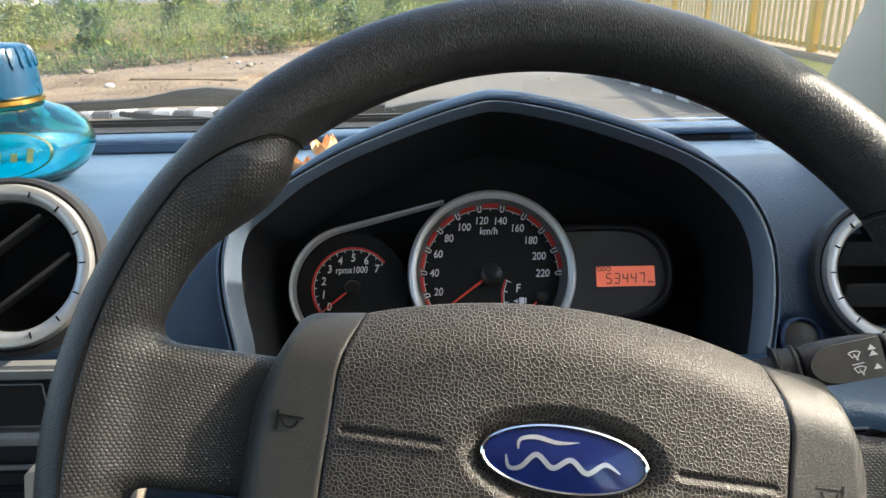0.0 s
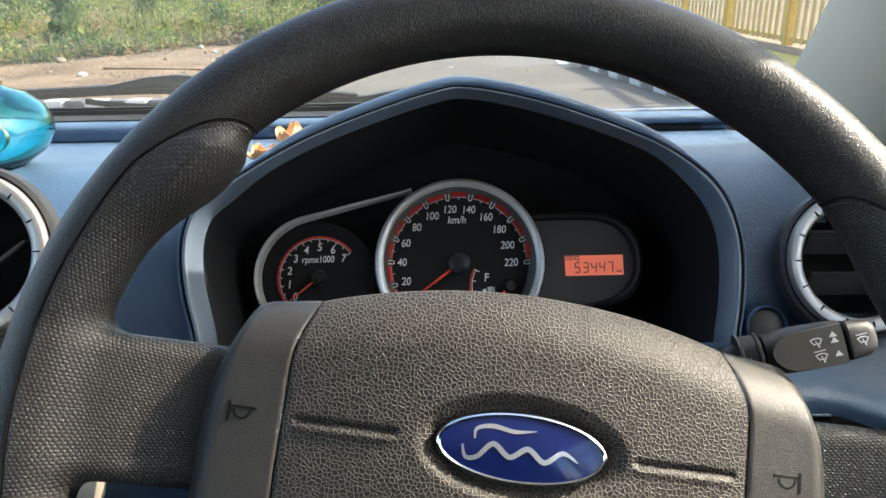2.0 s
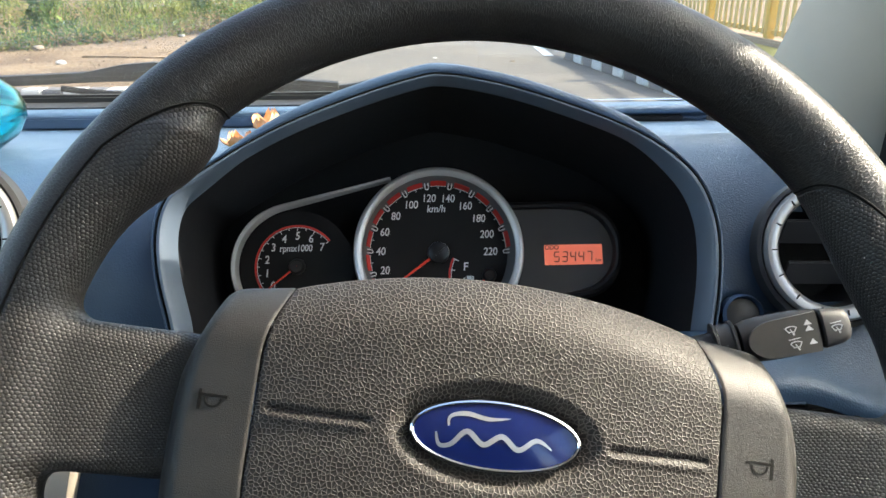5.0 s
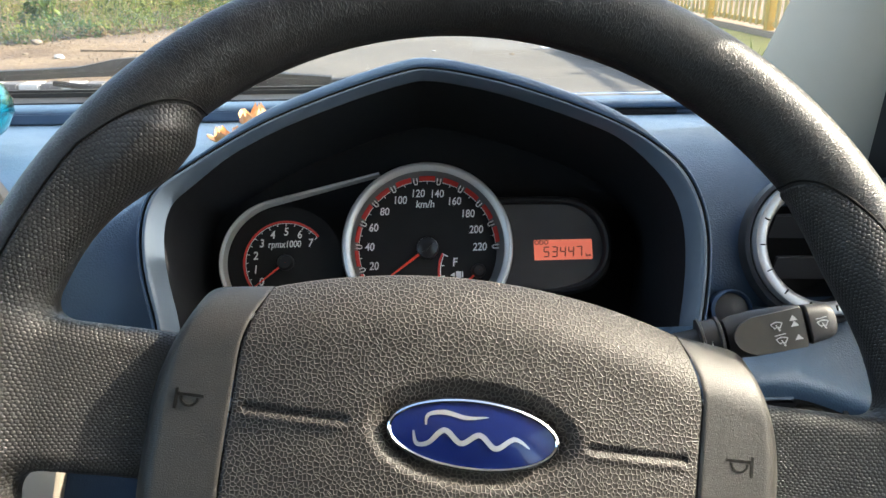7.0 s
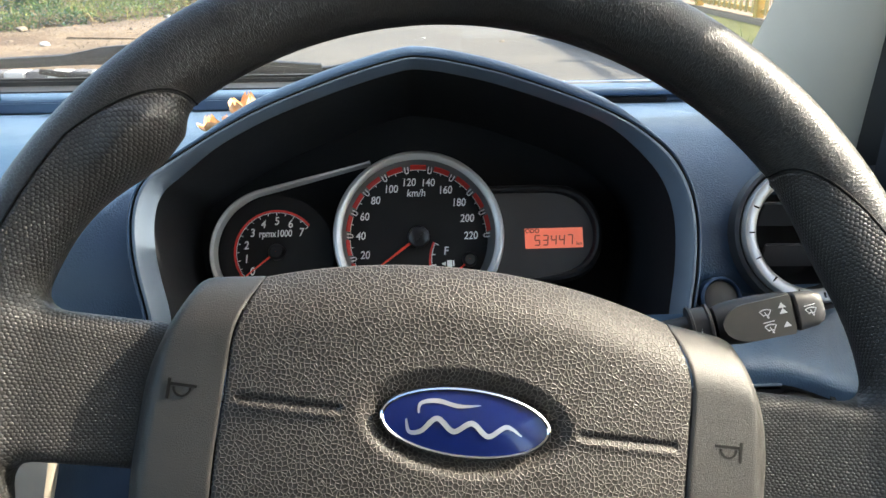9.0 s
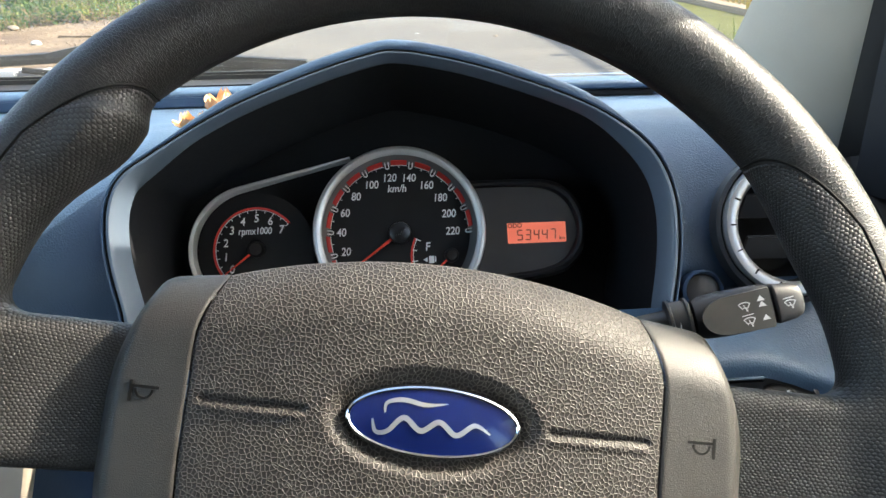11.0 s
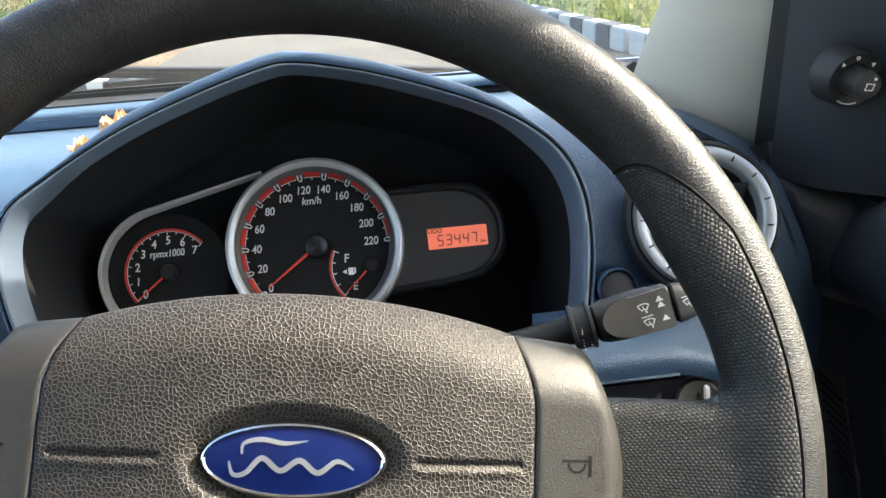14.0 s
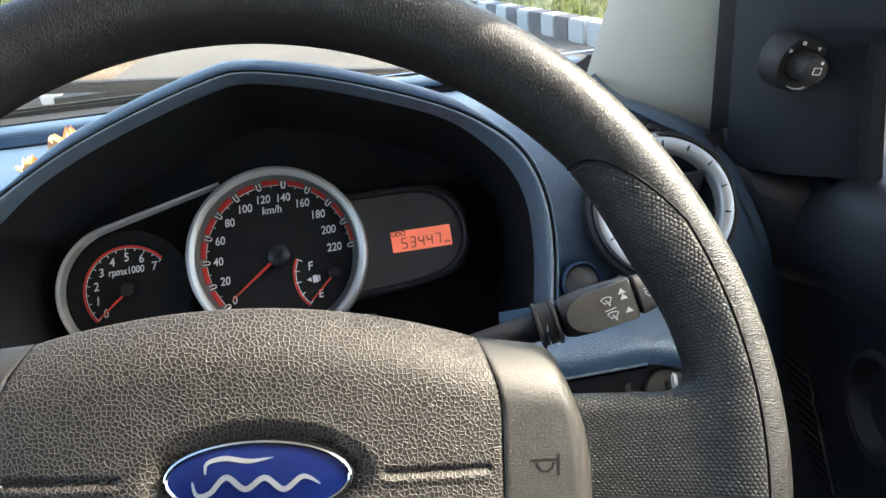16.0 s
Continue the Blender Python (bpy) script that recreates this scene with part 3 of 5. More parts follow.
part("passenger_door", box((0.04, 2.40, 0.68), (-1.06, -0.45, 0.58), 0.02), BLACK_DOOR, None, "plain black passenger door lining", category="door", kind="structure")
part("bonnet", grid(lambda u, v: Vector((-1.05 + 1.45 * u, 0.80 + 0.75 * v, 0.845 - 0.10 * v - 0.06 * v * v - 0.03 * (2 * u - 1) ** 2)), 12, 8), BLUE, None, "blue painted bonnet", category="bonnet", kind="structure")

SHOULDER = spline([(0.362, 0, 0.9335), (0.350, 0, 0.9335), (0.338, 0, 0.926), (0.330, 0, 0.910), (0.326, 0, 0.892), (0.331, 0, 0.872), (0.348, 0, 0.850)], 5)
door = thing("door_1", Matrix.Identity(4), "black moulded driver's door lining with a window above", "door", kind="structure")
part("door_card", grid(lambda u, v: Vector((0.345 + 0.03 * smooth01(v * 3) - 0.02 * math.sin(math.pi * min(1, v * 1.5)), 0.46 - 1.70 * u, 0.925 - 0.62 * v - 0.012 * (1 - v) * smooth01((0.25 - u) / 0.1))), 40, 24), BLACK_DOOR, door)
part("door_shoulder", grid(lambda u, v: (lambda p: Vector((p.x + 0.010 * (1 - smooth01(u * 16)), 0.262 - 1.40 * u, p.z - 0.030 * (1 - smooth01(u * 16)))))(SHOULDER[min(int(v * (len(SHOULDER) - 1)), len(SHOULDER) - 1)]), 60, len(SHOULDER) - 1), BLACK_DOOR, door, "dusty black top of the door lining")
part("window_sill", box((0.075, 1.25, 0.030), (0.383, -0.30, 0.918), 0.010), BLACK_DOOR, door)
gap = spline([(0.2960, 0.2750, 0.9450), (0.2935, 0.2555, 0.9400), (0.2955, 0.2275, 0.9175), (0.3050, 0.2195, 0.8910), (0.3190, 0.2210, 0.8585)], 6)
front = spline([(0.3150, 0.2850, 0.9440), (0.3075, 0.2600, 0.9310), (0.3085, 0.2440, 0.9175), (0.3160, 0.2330, 0.8960), (0.3270, 0.2260, 0.8585)], 6)
back = spline([(0.3560, 0.2650, 0.9400), (0.3560, 0.2300, 0.9260), (0.3520, 0.2120, 0.9040), (0.3460, 0.2080, 0.8800), (0.3480, 0.2040, 0.8550)], 6)
# Added black strip over the dash end, painting the gap's darkness
part("gap_shade", loft([gap, [a.lerp(b, 0.5) + Vector((0.002, 0.004, -0.002)) for a, b in zip(gap, front)], front], closed=False), RUBBER, door, "black strip laid over the dash end as the dark open gap beside the door")
part("lining_front", loft([front, [a.lerp(b, 0.12) + Vector((-0.001, -0.0025, 0.0025)) for a, b in zip(front, back)], [a.lerp(b, 0.5) + Vector((-0.0005, -0.001, 0.001)) for a, b in zip(front, back)], back], closed=False), BLACK_DOOR, door, "black front edge of the door lining")
part("door_seal", loft([[pillar_edge(z, 1) + Vector((dx, dy, 0)) for dx, dy in ((-0.004, 0.010), (-0.002, -0.012), (0.010, -0.026), (0.03, -0.01), (0.03, 0.02))] for z in (0.84, 0.92, 1.0, 1.1, 1.18)]), RUBBER, door, "black rubber door seal")
# sail panel that carries the mirror switch
# The rear edge is pushed back near the top to shade the knee shelf
part("sail_panel", loft([[Vector(p) + Vector((0.17 * max(0, 1.04 - z) if p[1] < 0.205 else 0.0, -0.055 * smooth01((z - 1.006) / 0.028) if p[1] < 0.205 else 0.0, z)) + Vector((0.02, -0.22, 0)) * max(0, z - 1.06) for p in ((0.345, 0.292, 0), (0.306, 0.262, 0), (0.311, 0.242, 0), (0.323, 0.222, 0), (0.347, 0.190, 0), (0.352, 0.200, 0))] for z in (0.928, 0.934, 1.0, 1.010, 1.020, 1.030, 1.06, 1.14)], cap=True), BLACK_DOOR, door, "black sail panel")
# Its unseen upper run is thickened to shade the left horn panel
part("window_channel", tube(spline([(0.359, 0.186, 0.925), (0.351, 0.186, 1.00), (0.349, 0.180, 1.06), (0.338, 0.185, 1.15), (0.322, 0.165, 1.26), (0.300, 0.122, 1.42)], 4), [0.0065] * 10 + [0.012] * 11, 8), DEEP_BLACK, door, "black rubber window channel")
# Unseen frame added with its rear edge set to shade the rim's top
part("rim_shade_frame", loft([[Vector((x + dx, y, z)) for dx, y in ((0.0, yf), (-0.012, yf - 0.01), (-0.012, yr + 0.006), (0.0, yr), (0.035, yr), (0.035, yf))] for z, x, yr, yf in ((1.14, 0.338, 0.172, 0.200), (1.20, 0.333, 0.136, 0.195), (1.26, 0.326, 0.113, 0.185), (1.34, 0.316, 0.109, 0.165), (1.45, 0.300, 0.090, 0.140))], cap=True), BLACK_DOOR, door, "unseen black upper door frame, shaped to shade the wheel rim")
pane = part("window_pane", box((0.004, 1.21, 0.48), (0.380, -0.41, 1.165)), SCREEN, door, "clear side window")
pane.visible_shadow = False
part("rear_post", box((0.05, 0.10, 0.55), (0.37, -1.08, 1.18), 0.01), ROOF, door)
part("handle_dish", lathe([(0.034, 0.0), (0.033, 0.004), (0.030, 0.003), (0.027, -0.008), (0.0001, -0.012)], 40), SOFT_BLACK, door, "round black handle recess").matrix_local = pose(0.330, 0.118, 0.815, 0, -90, -12)
part("handle_rim", arc_strip(0, 0, 0.0325, 0.0338, 95, 215, 0.0035, 0.0045, None, 24), WING, door).matrix_local = pose(0.330, 0.118, 0.815, 0, -90, -12)
for k in range(14):
    part("grille_slat", box((0.003, 0.036 - 0.001 * k, 0.0022), (0.327, 0.190 - 0.0035 * k, 0.800 - 0.0055 * k), 0.0006), SOFT_BLACK, door)
part("grille_edge", tube([(0.326, 0.182, 0.812), (0.324, 0.135, 0.735)], 0.0012, 6), WING, door)


# ---- door mirror, outside the window ----
door_mirror = thing("door_mirror", pose(0.550, 0.345, 0.945, 0, 0, -14), "grey painted door mirror with a rounded housing", "door mirror")
MIRROR = material("tinted_mirror_glass", (0.40, 0.43, 0.42), 0.05, metal=1.0, vary=0.03)
HOUSING = material("grey_mirror_paint", (0.22, 0.22, 0.21), 0.35, vary=0.08)
rings = []
for y, k in ((-0.030, 0.94), (-0.026, 1.0), (0.0, 0.98), (0.030, 0.86), (0.052, 0.62), (0.062, 0.25)):
    rings.append([Vector((0.088 * k * math.copysign(abs(math.cos(t)) ** 0.6, math.cos(t)), y, 0.066 * k * math.copysign(abs(math.sin(t)) ** 0.6, math.sin(t)))) for t in [2 * math.pi * q / 40 for q in range(40)]])
part("housing", loft(rings, cap=True), HOUSING, door_mirror)
part("mirror_glass", loft([[Vector((0.080 * math.copysign(abs(math.cos(t)) ** 0.6, math.cos(t)), y, 0.058 * math.copysign(abs(math.sin(t)) ** 0.6, math.sin(t)))) for t in [2 * math.pi * q / 40 for q in range(40)]] for y in (-0.0335, -0.031)], cap=True), MIRROR, door_mirror, "silvered mirror glass")
# Unseen block added to stop the sun from reaching the knee shelf
part("shelf_sun_block", box((0.026, 0.085, 0.135), (-0.088, -0.192, 0.062), 0.010), RUBBER, door_mirror, "unseen black block outside the window, added to keep sun off the shelf")
part("mirror_arm", box((0.12, 0.045, 0.040), (-0.115, 0.015, -0.035), 0.012), RUBBER, door_mirror)

# ---- steering wheel ----
wheel = thing("steering_wheel", pose(-0.003, 0.0158, 0.927, 60.3, 0, 0) @ pose(0, 0, 0, 0, 0, -8.7), "black leather-grained steering wheel turned slightly, with a padded hub", "steering wheel")
RR, RT = 0.1757, 0.0162


def rim_point(phi, psi, grow=0.0):
    r = RT + grow
    c = RR + r * math.cos(psi) * 0.97
    return Vector((c * math.cos(phi), c * math.sin(phi), r * math.sin(psi)))


part("rim", grid(lambda u, v: rim_point(2 * math.pi * u, 2 * math.pi * v), 200, 32, True, (2 * math.pi * 0.1757, 2 * math.pi * 0.0162)), RIM, wheel, "black wrinkled leather-look rim")


SEAM_PSI = 90.0


def cover_end(psi):
    """The angle along the rim at which the moulded cover ends, by the angle round the rim's section."""
    return 44.5 - 13.5 * np.minimum(1.0, np.abs(180 - psi) / 90) ** 3.2


def soft_step(t):
    t = np.clip(t, 0, 1)
    return t * t * (3 - 2 * t)


def cover_field(x, y, z, bulge, centre):
    """Distance to the rim's inner cover and the spoke that flows out of it, and the spoke's share."""
    rho, phi = np.hypot(x, y), np.degrees(np.arctan2(y, x))
    psi = np.degrees(np.arctan2(z, rho - RR)) % 360
    inner = np.clip((RR - rho) / RT, 0, 1)
    edge = np.minimum(np.minimum(np.radians(np.minimum(psi - SEAM_PSI, 270 - psi)) * RT, np.radians(cover_end(psi) - phi) * RR), np.radians(phi + 50) * RR)
    r = RT - 0.0018 + 0.0023 * soft_step(edge / 0.0018 + 0.5) + bulge * np.exp(-((phi - centre) / 9.0) ** 2) * inner * soft_step(edge / 0.012)
    ring = np.hypot((rho - RR) / 0.97, z) - r
    front = 0.0005 + 0.0095 * soft_step((x - 0.108) / 0.060)
    mid, half = (front - 0.013) / 2, (front + 0.013) / 2
    rr = 0.0080
    q = [np.abs(x - 0.132) - 0.040 + rr, np.abs(y - 0.0014) - 0.0272 + rr, np.abs(z - mid) - half + rr]
    slab = np.sqrt(sum(np.maximum(a, 0) ** 2 for a in q)) + np.minimum(np.maximum(np.maximum(q[0], q[1]), q[2]), 0) - rr
    k = 0.011
    h = np.clip(0.5 + 0.5 * (ring - slab) / k, 0, 1)
    return ring * (1 - h) + slab * h - k * h * (1 - h), h


def cover_mesh(side, bulge, centre, step=0.0009):
    """The zero surface of the field, as quads, with a flat unrolling for the grain."""
    axes = [np.arange(a, b, step) for a, b in ((0.088, 0.196), (-0.075, 0.140), (-0.020, 0.022))]
    g = np.meshgrid(*axes, indexing="ij")
    d = cover_field(*g, bulge, centre)[0]
    neg = d < 0
    n = [len(a) - 1 for a in axes]
    count = np.zeros(n, int)
    for i in (0, 1):
        for j in (0, 1):
            for k in (0, 1):
                count += neg[i:n[0] + i, j:n[1] + j, k:n[2] + k]
    cell = (count > 0) & (count < 8)
    ids = -np.ones(n, int)
    ids[cell] = np.arange(cell.sum())
    p = [axes[a][w] + step / 2 for a, w in enumerate(np.nonzero(cell))]
    for _ in range(5):
        e = 0.0002
        f = cover_field(*p, bulge, centre)[0]
        grad = [(cover_field(*[c + (e if a == b else 0) for b, c in enumerate(p)], bulge, centre)[0] - f) / e for a in range(3)]
        s = f / np.maximum(sum(c * c for c in grad), 0.25)
        p = [c - 0.9 * s * q for c, q in zip(p, grad)]
    faces = []
    for a in range(3):
        b, c = [w for w in range(3) if w != a]
        lo, hi = [slice(1, -1)] * 3, [slice(1, -1)] * 3
        lo[a], hi[a] = slice(0, -1), slice(1, None)
        cross = np.argwhere(neg[tuple(lo)] != neg[tuple(hi)])
        at = cross + np.array([0 if w == a else 1 for w in range(3)])
        quad = []
        for db, dc in ((-1, -1), (0, -1), (0, 0), (-1, 0)):
            o = at.copy()
            o[:, b] += db
            o[:, c] += dc
            quad.append(ids[tuple(o.T)])
        faces.append(np.stack(quad, 1))
    faces = np.concatenate(faces)
    faces = faces[(faces >= 0).all(1)]
    rho = np.hypot(p[0], p[1])
    psi = np.degrees(np.arctan2(p[2], rho - RR)) % 360
    w = cover_field(*p, bulge, centre)[1]
    uv = np.stack([np.arctan2(p[1], p[0]) * RR, (1 - w) * np.radians(psi - 90) * RT + w * (RR - rho)], 1)
    me = bpy.data.meshes.new("spoke_cover")
    me.from_pydata(np.stack([p[0] * side, p[1], p[2]], 1).tolist(), [], faces.tolist())
    bm = bmesh.new()
    bm.from_mesh(me)
    bpy.data.meshes.remove(me)
    layer = bm.loops.layers.uv.new("UVMap")
    for f in bm.faces:
        for lp in f.loops:
            lp[layer].uv = uv[lp.vert.index]
    return bm


def seam_path(side):
    path = [rim_point(radians(-50 + 81 * k / 30), radians(SEAM_PSI - 1.5), 0.0001) for k in range(31)]
    for k in range(1, 25):
        a = SEAM_PSI - 1.5 + 110 * k / 24
        path.append(rim_point(radians(float(cover_end(a)) + 0.5), radians(a), 0.0001))
    return [Vector((p.x * side, p.y, p.z)) for p in path]


for side, bulge, centre in ((1, 0.003, 31), (-1, 0.0085, 36)):
    part("spoke_cover", cover_mesh(side, bulge, centre), SPOKE, wheel, "dimpled black thumb grip and spoke in one moulding")
    part("grip_seam", tube(seam_path(side), 0.00045, 6), ENGRAVE, wheel, "dark seam between leather and grip")


def seam_x(y):
    return 0.0822 - 0.0065 * smooth01((y - 0.020) / 0.035) ** 1.5 - 0.004 * smooth01((-0.01 - y) / 0.07)


def pad_top(x):
    return 0.0612 - 0.0125 * (x / 0.08) ** 2


BADGE = Vector((0.002, 0.0066))


def pad_height(x, y):
    z = 0.0225 - 0.007 * (x / 0.08) ** 2 - 0.006 * smooth01((-0.02 - y) / 0.06)
    d = pad_top(x) - y
    if d < 0.024:
        z -= 0.016 * (1 - max(0, d) / 0.024) ** 2.4
    e = math.hypot((x - BADGE.x) / 0.0385, (y - BADGE.y) / 0.0190)
    z -= 0.0055 * smooth01((1 - e) / 0.30)
    ax = abs(x)
    along = smooth01((ax - 0.0405) / 0.002) * smooth01((0.0785 - ax) / 0.002)
    line = 0.0068 - 0.0004 * (ax - 0.04) / 0.04
    z -= 0.0016 * along * math.exp(-((y - line) / 0.0011) ** 2)
    z += 0.0006 * along * math.exp(-((y - line + 0.0027) / 0.0012) ** 2)
    return z


def pad_point(u, v):
    # v runs from the bottom edge up to the top edge and then over it
    if v > 0.96:
        x, y, z = *(pad_point(u, 0.96)[:2]), pad_point(u, 0.96)[2] - 0.03 * (v - 0.96) / 0.04
        return Vector((x, y + 0.0006 * (v - 0.96) / 0.04, z))
    s = v / 0.96
    w = 2 * u - 1
    x = w * 0.08
    for _ in range(3):
        y = -0.088 + (pad_top(x) + 0.088) * s
        x = w * seam_x(y)
    y = -0.088 + (pad_top(x) + 0.088) * s
    return Vector((x, y, pad_height(x, y) - 0.0007 * max(0, (abs(w) - 0.988) / 0.012)))


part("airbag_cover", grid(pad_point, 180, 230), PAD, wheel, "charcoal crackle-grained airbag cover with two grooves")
part("hub_shadow_gap", loft([[Vector((math.copysign(seam_x(y) + dx, sx), y, z)) for sx, y, z, dx in
     ((-1, -0.088, -0.02, 0.002), (-1, -0.02, -0.02, 0.002), (-1, 0.045, -0.02, 0.002), (1, 0.045, -0.02, 0.002), (1, -0.02, -0.02, 0.002), (1, -0.088, -0.02, 0.002))],
     [Vector((math.copysign(seam_x(y) + 0.002, sx), y, z)) for sx, y, z in ((-1, -0.088, 0.010), (-1, -0.02, 0.0125), (-1, 0.040, -0.002), (1, 0.040, -0.002), (1, -0.02, 0.0125), (1, -0.088, 0.010))]], cap=True), ENGRAVE, wheel)


def wing_point(u, v, side):
    if v > 0.95:
        p = wing_point(u, 0.95, side)
        return Vector((p.x, p.y, p.z - 0.03 * (v - 0.95) / 0.05))
    s = v / 0.95
    if u > 0.92:
        p = wing_point(0.92, v, side)
        return Vector((p.x, p.y, p.z - 0.03 * (u - 0.92) / 0.08))
    q = u / 0.92
    top = 0.0500 - 0.0040 * q - 0.013 * max(0, (q - 0.5) / 0.5) ** 3
    y = -0.088 + (top + 0.088) * s
    outer = (0.1165 if side > 0 else 0.1135) - 0.006 * smooth01((y - 0.0) / 0.05) - 0.004 * smooth01((-0.02 - y) / 0.06)
    x0 = seam_x(y) + 0.0003
    x = x0 + (outer - x0) * q
    z = 0.0156 - 0.0034 * q - 0.006 * smooth01((-0.02 - y) / 0.06) - 0.0006 * max(0, 1 - q / 0.03)
    z -= 0.010 * max(0, (q - 0.70) / 0.30) ** 2.2
    d = top - y
    z -= 0.016 * max(0, 1 - d / 0.024) ** 2.4
    return Vector((x * side, y, z))


for side in (1, -1):
    wing = part("horn_panel", grid(lambda u, v: wing_point(u, v, side), 50, 120), WING, wheel, "smooth black horn panel")
    sym = bmesh.new()
    bar(0.1015 * side, 0.0065, 0.0072, 0.0011, 90, 0.0, 1.0, sym)
    bar(0.0966 * side, 0.0082, 0.0100, 0.0010, 0, 0.0, 1.0, sym)
    arc_strip(0.0968 * side, 0.0074, 0.0026, 0.0034, 180, 360, 0.0, 1.0, sym, 14)
    for v in sym.verts:
        v.co.z = 0.0156 - 0.0034 * (abs(v.co.x) - 0.0822) / 0.033 + (0.00025 if v.co.z > 0.5 else -0.001)
    part("horn_symbol", sym, ENGRAVE, wing, "engraved horn symbol")

# oval badge: dark seat, chrome rim, blue enamel, plain silver strokes
ang = [2 * math.pi * k / 96 for k in range(96)]


def oval(a, b, z):
    return [Vector((BADGE.x + a * math.cos(t), BADGE.y + b * math.sin(t), z)) for t in ang]


badge = part("badge", loft([oval(0.0298, 0.0122, 0.0150), oval(0.0298, 0.0122, 0.0196), oval(0.0292, 0.0116, 0.0204)]), SOFT_BLACK, wheel, "oval blue badge with a chrome rim")
part("badge_rim", loft([oval(0.0296, 0.0120, 0.0190), oval(0.0294, 0.0118, 0.0209), oval(0.0288, 0.0112, 0.0213), oval(0.0282, 0.0106, 0.0209), oval(0.0280, 0.0104, 0.0200)]), CHROME, badge, "bright chrome rim")
part("badge_field", loft([oval(0.0283 * k, 0.0107 * k, 0.0204 + 0.0014 * (1 - k * k)) for k in (1, 0.8, 0.6, 0.4, 0.2, 0.001)]), BADGE_BLUE, badge, "glossy deep blue field")


def ribbon(points, widths, z, bm=None):
    """A flat stroke of changing width along a smooth line, following the badge's dome."""
    mid = spline([(x, y, 0) for x, y in points], 8)
    n = len(mid)
    left, right = [], []
    for k, p in enumerate(mid):
        d = (mid[min(k + 1, n - 1)] - mid[max(k - 1, 0)]).normalized()
        f = k / (n - 1) * (len(widths) - 1)
        i = min(int(f), len(widths) - 2)
        w = widths[i] + (widths[i + 1] - widths[i]) * (f - i)
        for s, lst in ((1, left), (-1, right)):
            x, y = p.x - d.y * w * s, p.y + d.x * w * s
            e = (x / 0.0283) ** 2 + (y / 0.0107) ** 2
            lst.append(Vector((BADGE.x + x, BADGE.y + y, 0.0204 + 0.0014 * (1 - e) + z)))
    return loft([left, right], bm, closed=False)


bm = ribbon([(-0.0165, 0.0018), (-0.0160, 0.0052), (-0.0105, 0.0066), (-0.0030, 0.0056), (0.0045, 0.0066)], [0.0003, 0.0006, 0.0008, 0.0007, 0.0001], 0.0003)
ribbon([(-0.0205, -0.0005), (-0.0190, -0.0046), (-0.0150, -0.0040), (-0.0100, 0.0008), (-0.0040, -0.0030), (0.0020, 0.0004), (0.0080, -0.0034), (0.0140, 0.0004), (0.0195, -0.0022)], [0.0003, 0.0007, 0.0008, 0.0009, 0.0009, 0.0009, 0.0009, 0.0008, 0.0002], 0.0003, bm)
part("badge_stroke", bm, BADGE_SILVER, badge, "plain silver flourish")

# ---- instrument cluster ----
cluster = thing("instrument_cluster", pose(-0.0083, 0.2806, 0.9003, 62, 0, 0), "black instrument cluster with speedometer, rev counter and orange odometer display", "instrument cluster")

def speed_angle(v):
    return 217.0 - 0.986 * v


dial = part("speedometer_face", lathe([(0.0001, 0.0), (0.03, 0.0), (0.0495, 0.0)], 72), DIAL, cluster, "black speedometer face")
part("dial_slope", lathe([(0.0495, 0.0), (0.0514, 0.0060), (0.0532, 0.0145)], 72), CONE, cluster)
part("speedometer_bezel", lathe([(0.0604, -0.012), (0.0602, 0.006), (0.0596, 0.0135), (0.0586, 0.0158), (0.0568, 0.0166), (0.0546, 0.0158), (0.0532, 0.0140)], 96), BEZEL, cluster, "grey metallic speedometer bezel")
for k in range(11):
    a, b = speed_angle(20 * k) - 3.4, speed_angle(20 * k + 20) + 3.4
    part("red_band", slope_strip(0.0488, 0.0508, 0.0008, 0.0062, a, b), RED, dial, "red scale band")
bm = bmesh.new()
for k in range(23):
    a = speed_angle(10 * k)
    if k % 2 == 0:
        r = radians(a)
        u = arc_strip(0.0478 * math.cos(r), 0.0478 * math.sin(r), 0.0008, 0.0016, a + 90, a + 270, 0.0006, 0.0012, bm, 8)
        for s in (-1, 1):
            bar(0.0500 * math.cos(r) - s * 0.0012 * math.sin(r), 0.0500 * math.sin(r) + s * 0.0012 * math.cos(r), 0.0042, 0.0008, a, 0.0012, 0.0040, bm)
    else:
        bar(0.0478 * math.cos(radians(a)), 0.0478 * math.sin(radians(a)), 0.0020, 0.0005, a, 0.0003, 0.0006, bm)
for k in range(11):
    arc_strip(0, 0, 0.0484, 0.0489, speed_angle(20 * k) - 3, speed_angle(20 * k + 20) + 3, 0.0003, 0.0006, bm, 6)
part("speed_scale", bm, PRINT, dial, "white scale marks")
for k in range(12):
    a = radians(speed_angle(20 * k))
    r = (0.0425, 0.0402, 0.0412, 0.0412, 0.0404, 0.0398, 0.0400, 0.0398, 0.0389, 0.0380, 0.0372, 0.0372)[k]
    words("numeral", str(20 * k), 0.0078, (r * math.cos(a), r * math.sin(a), 0.0003), dial, PRINT, 0, 0.12, 0.86)
words("unit", "km/h", 0.0074, (-0.001, 0.0318, 0.0003), dial, PRINT, 0, 0.15, 0.9)
r = radians(speed_angle(1))
part("needle", bar(0.0215 * math.cos(r), 0.0215 * math.sin(r), 0.042, 0.0022, speed_angle(1), 0.0035, 0.0045, None, 0.35), NEEDLE, cluster, "orange-red needle")
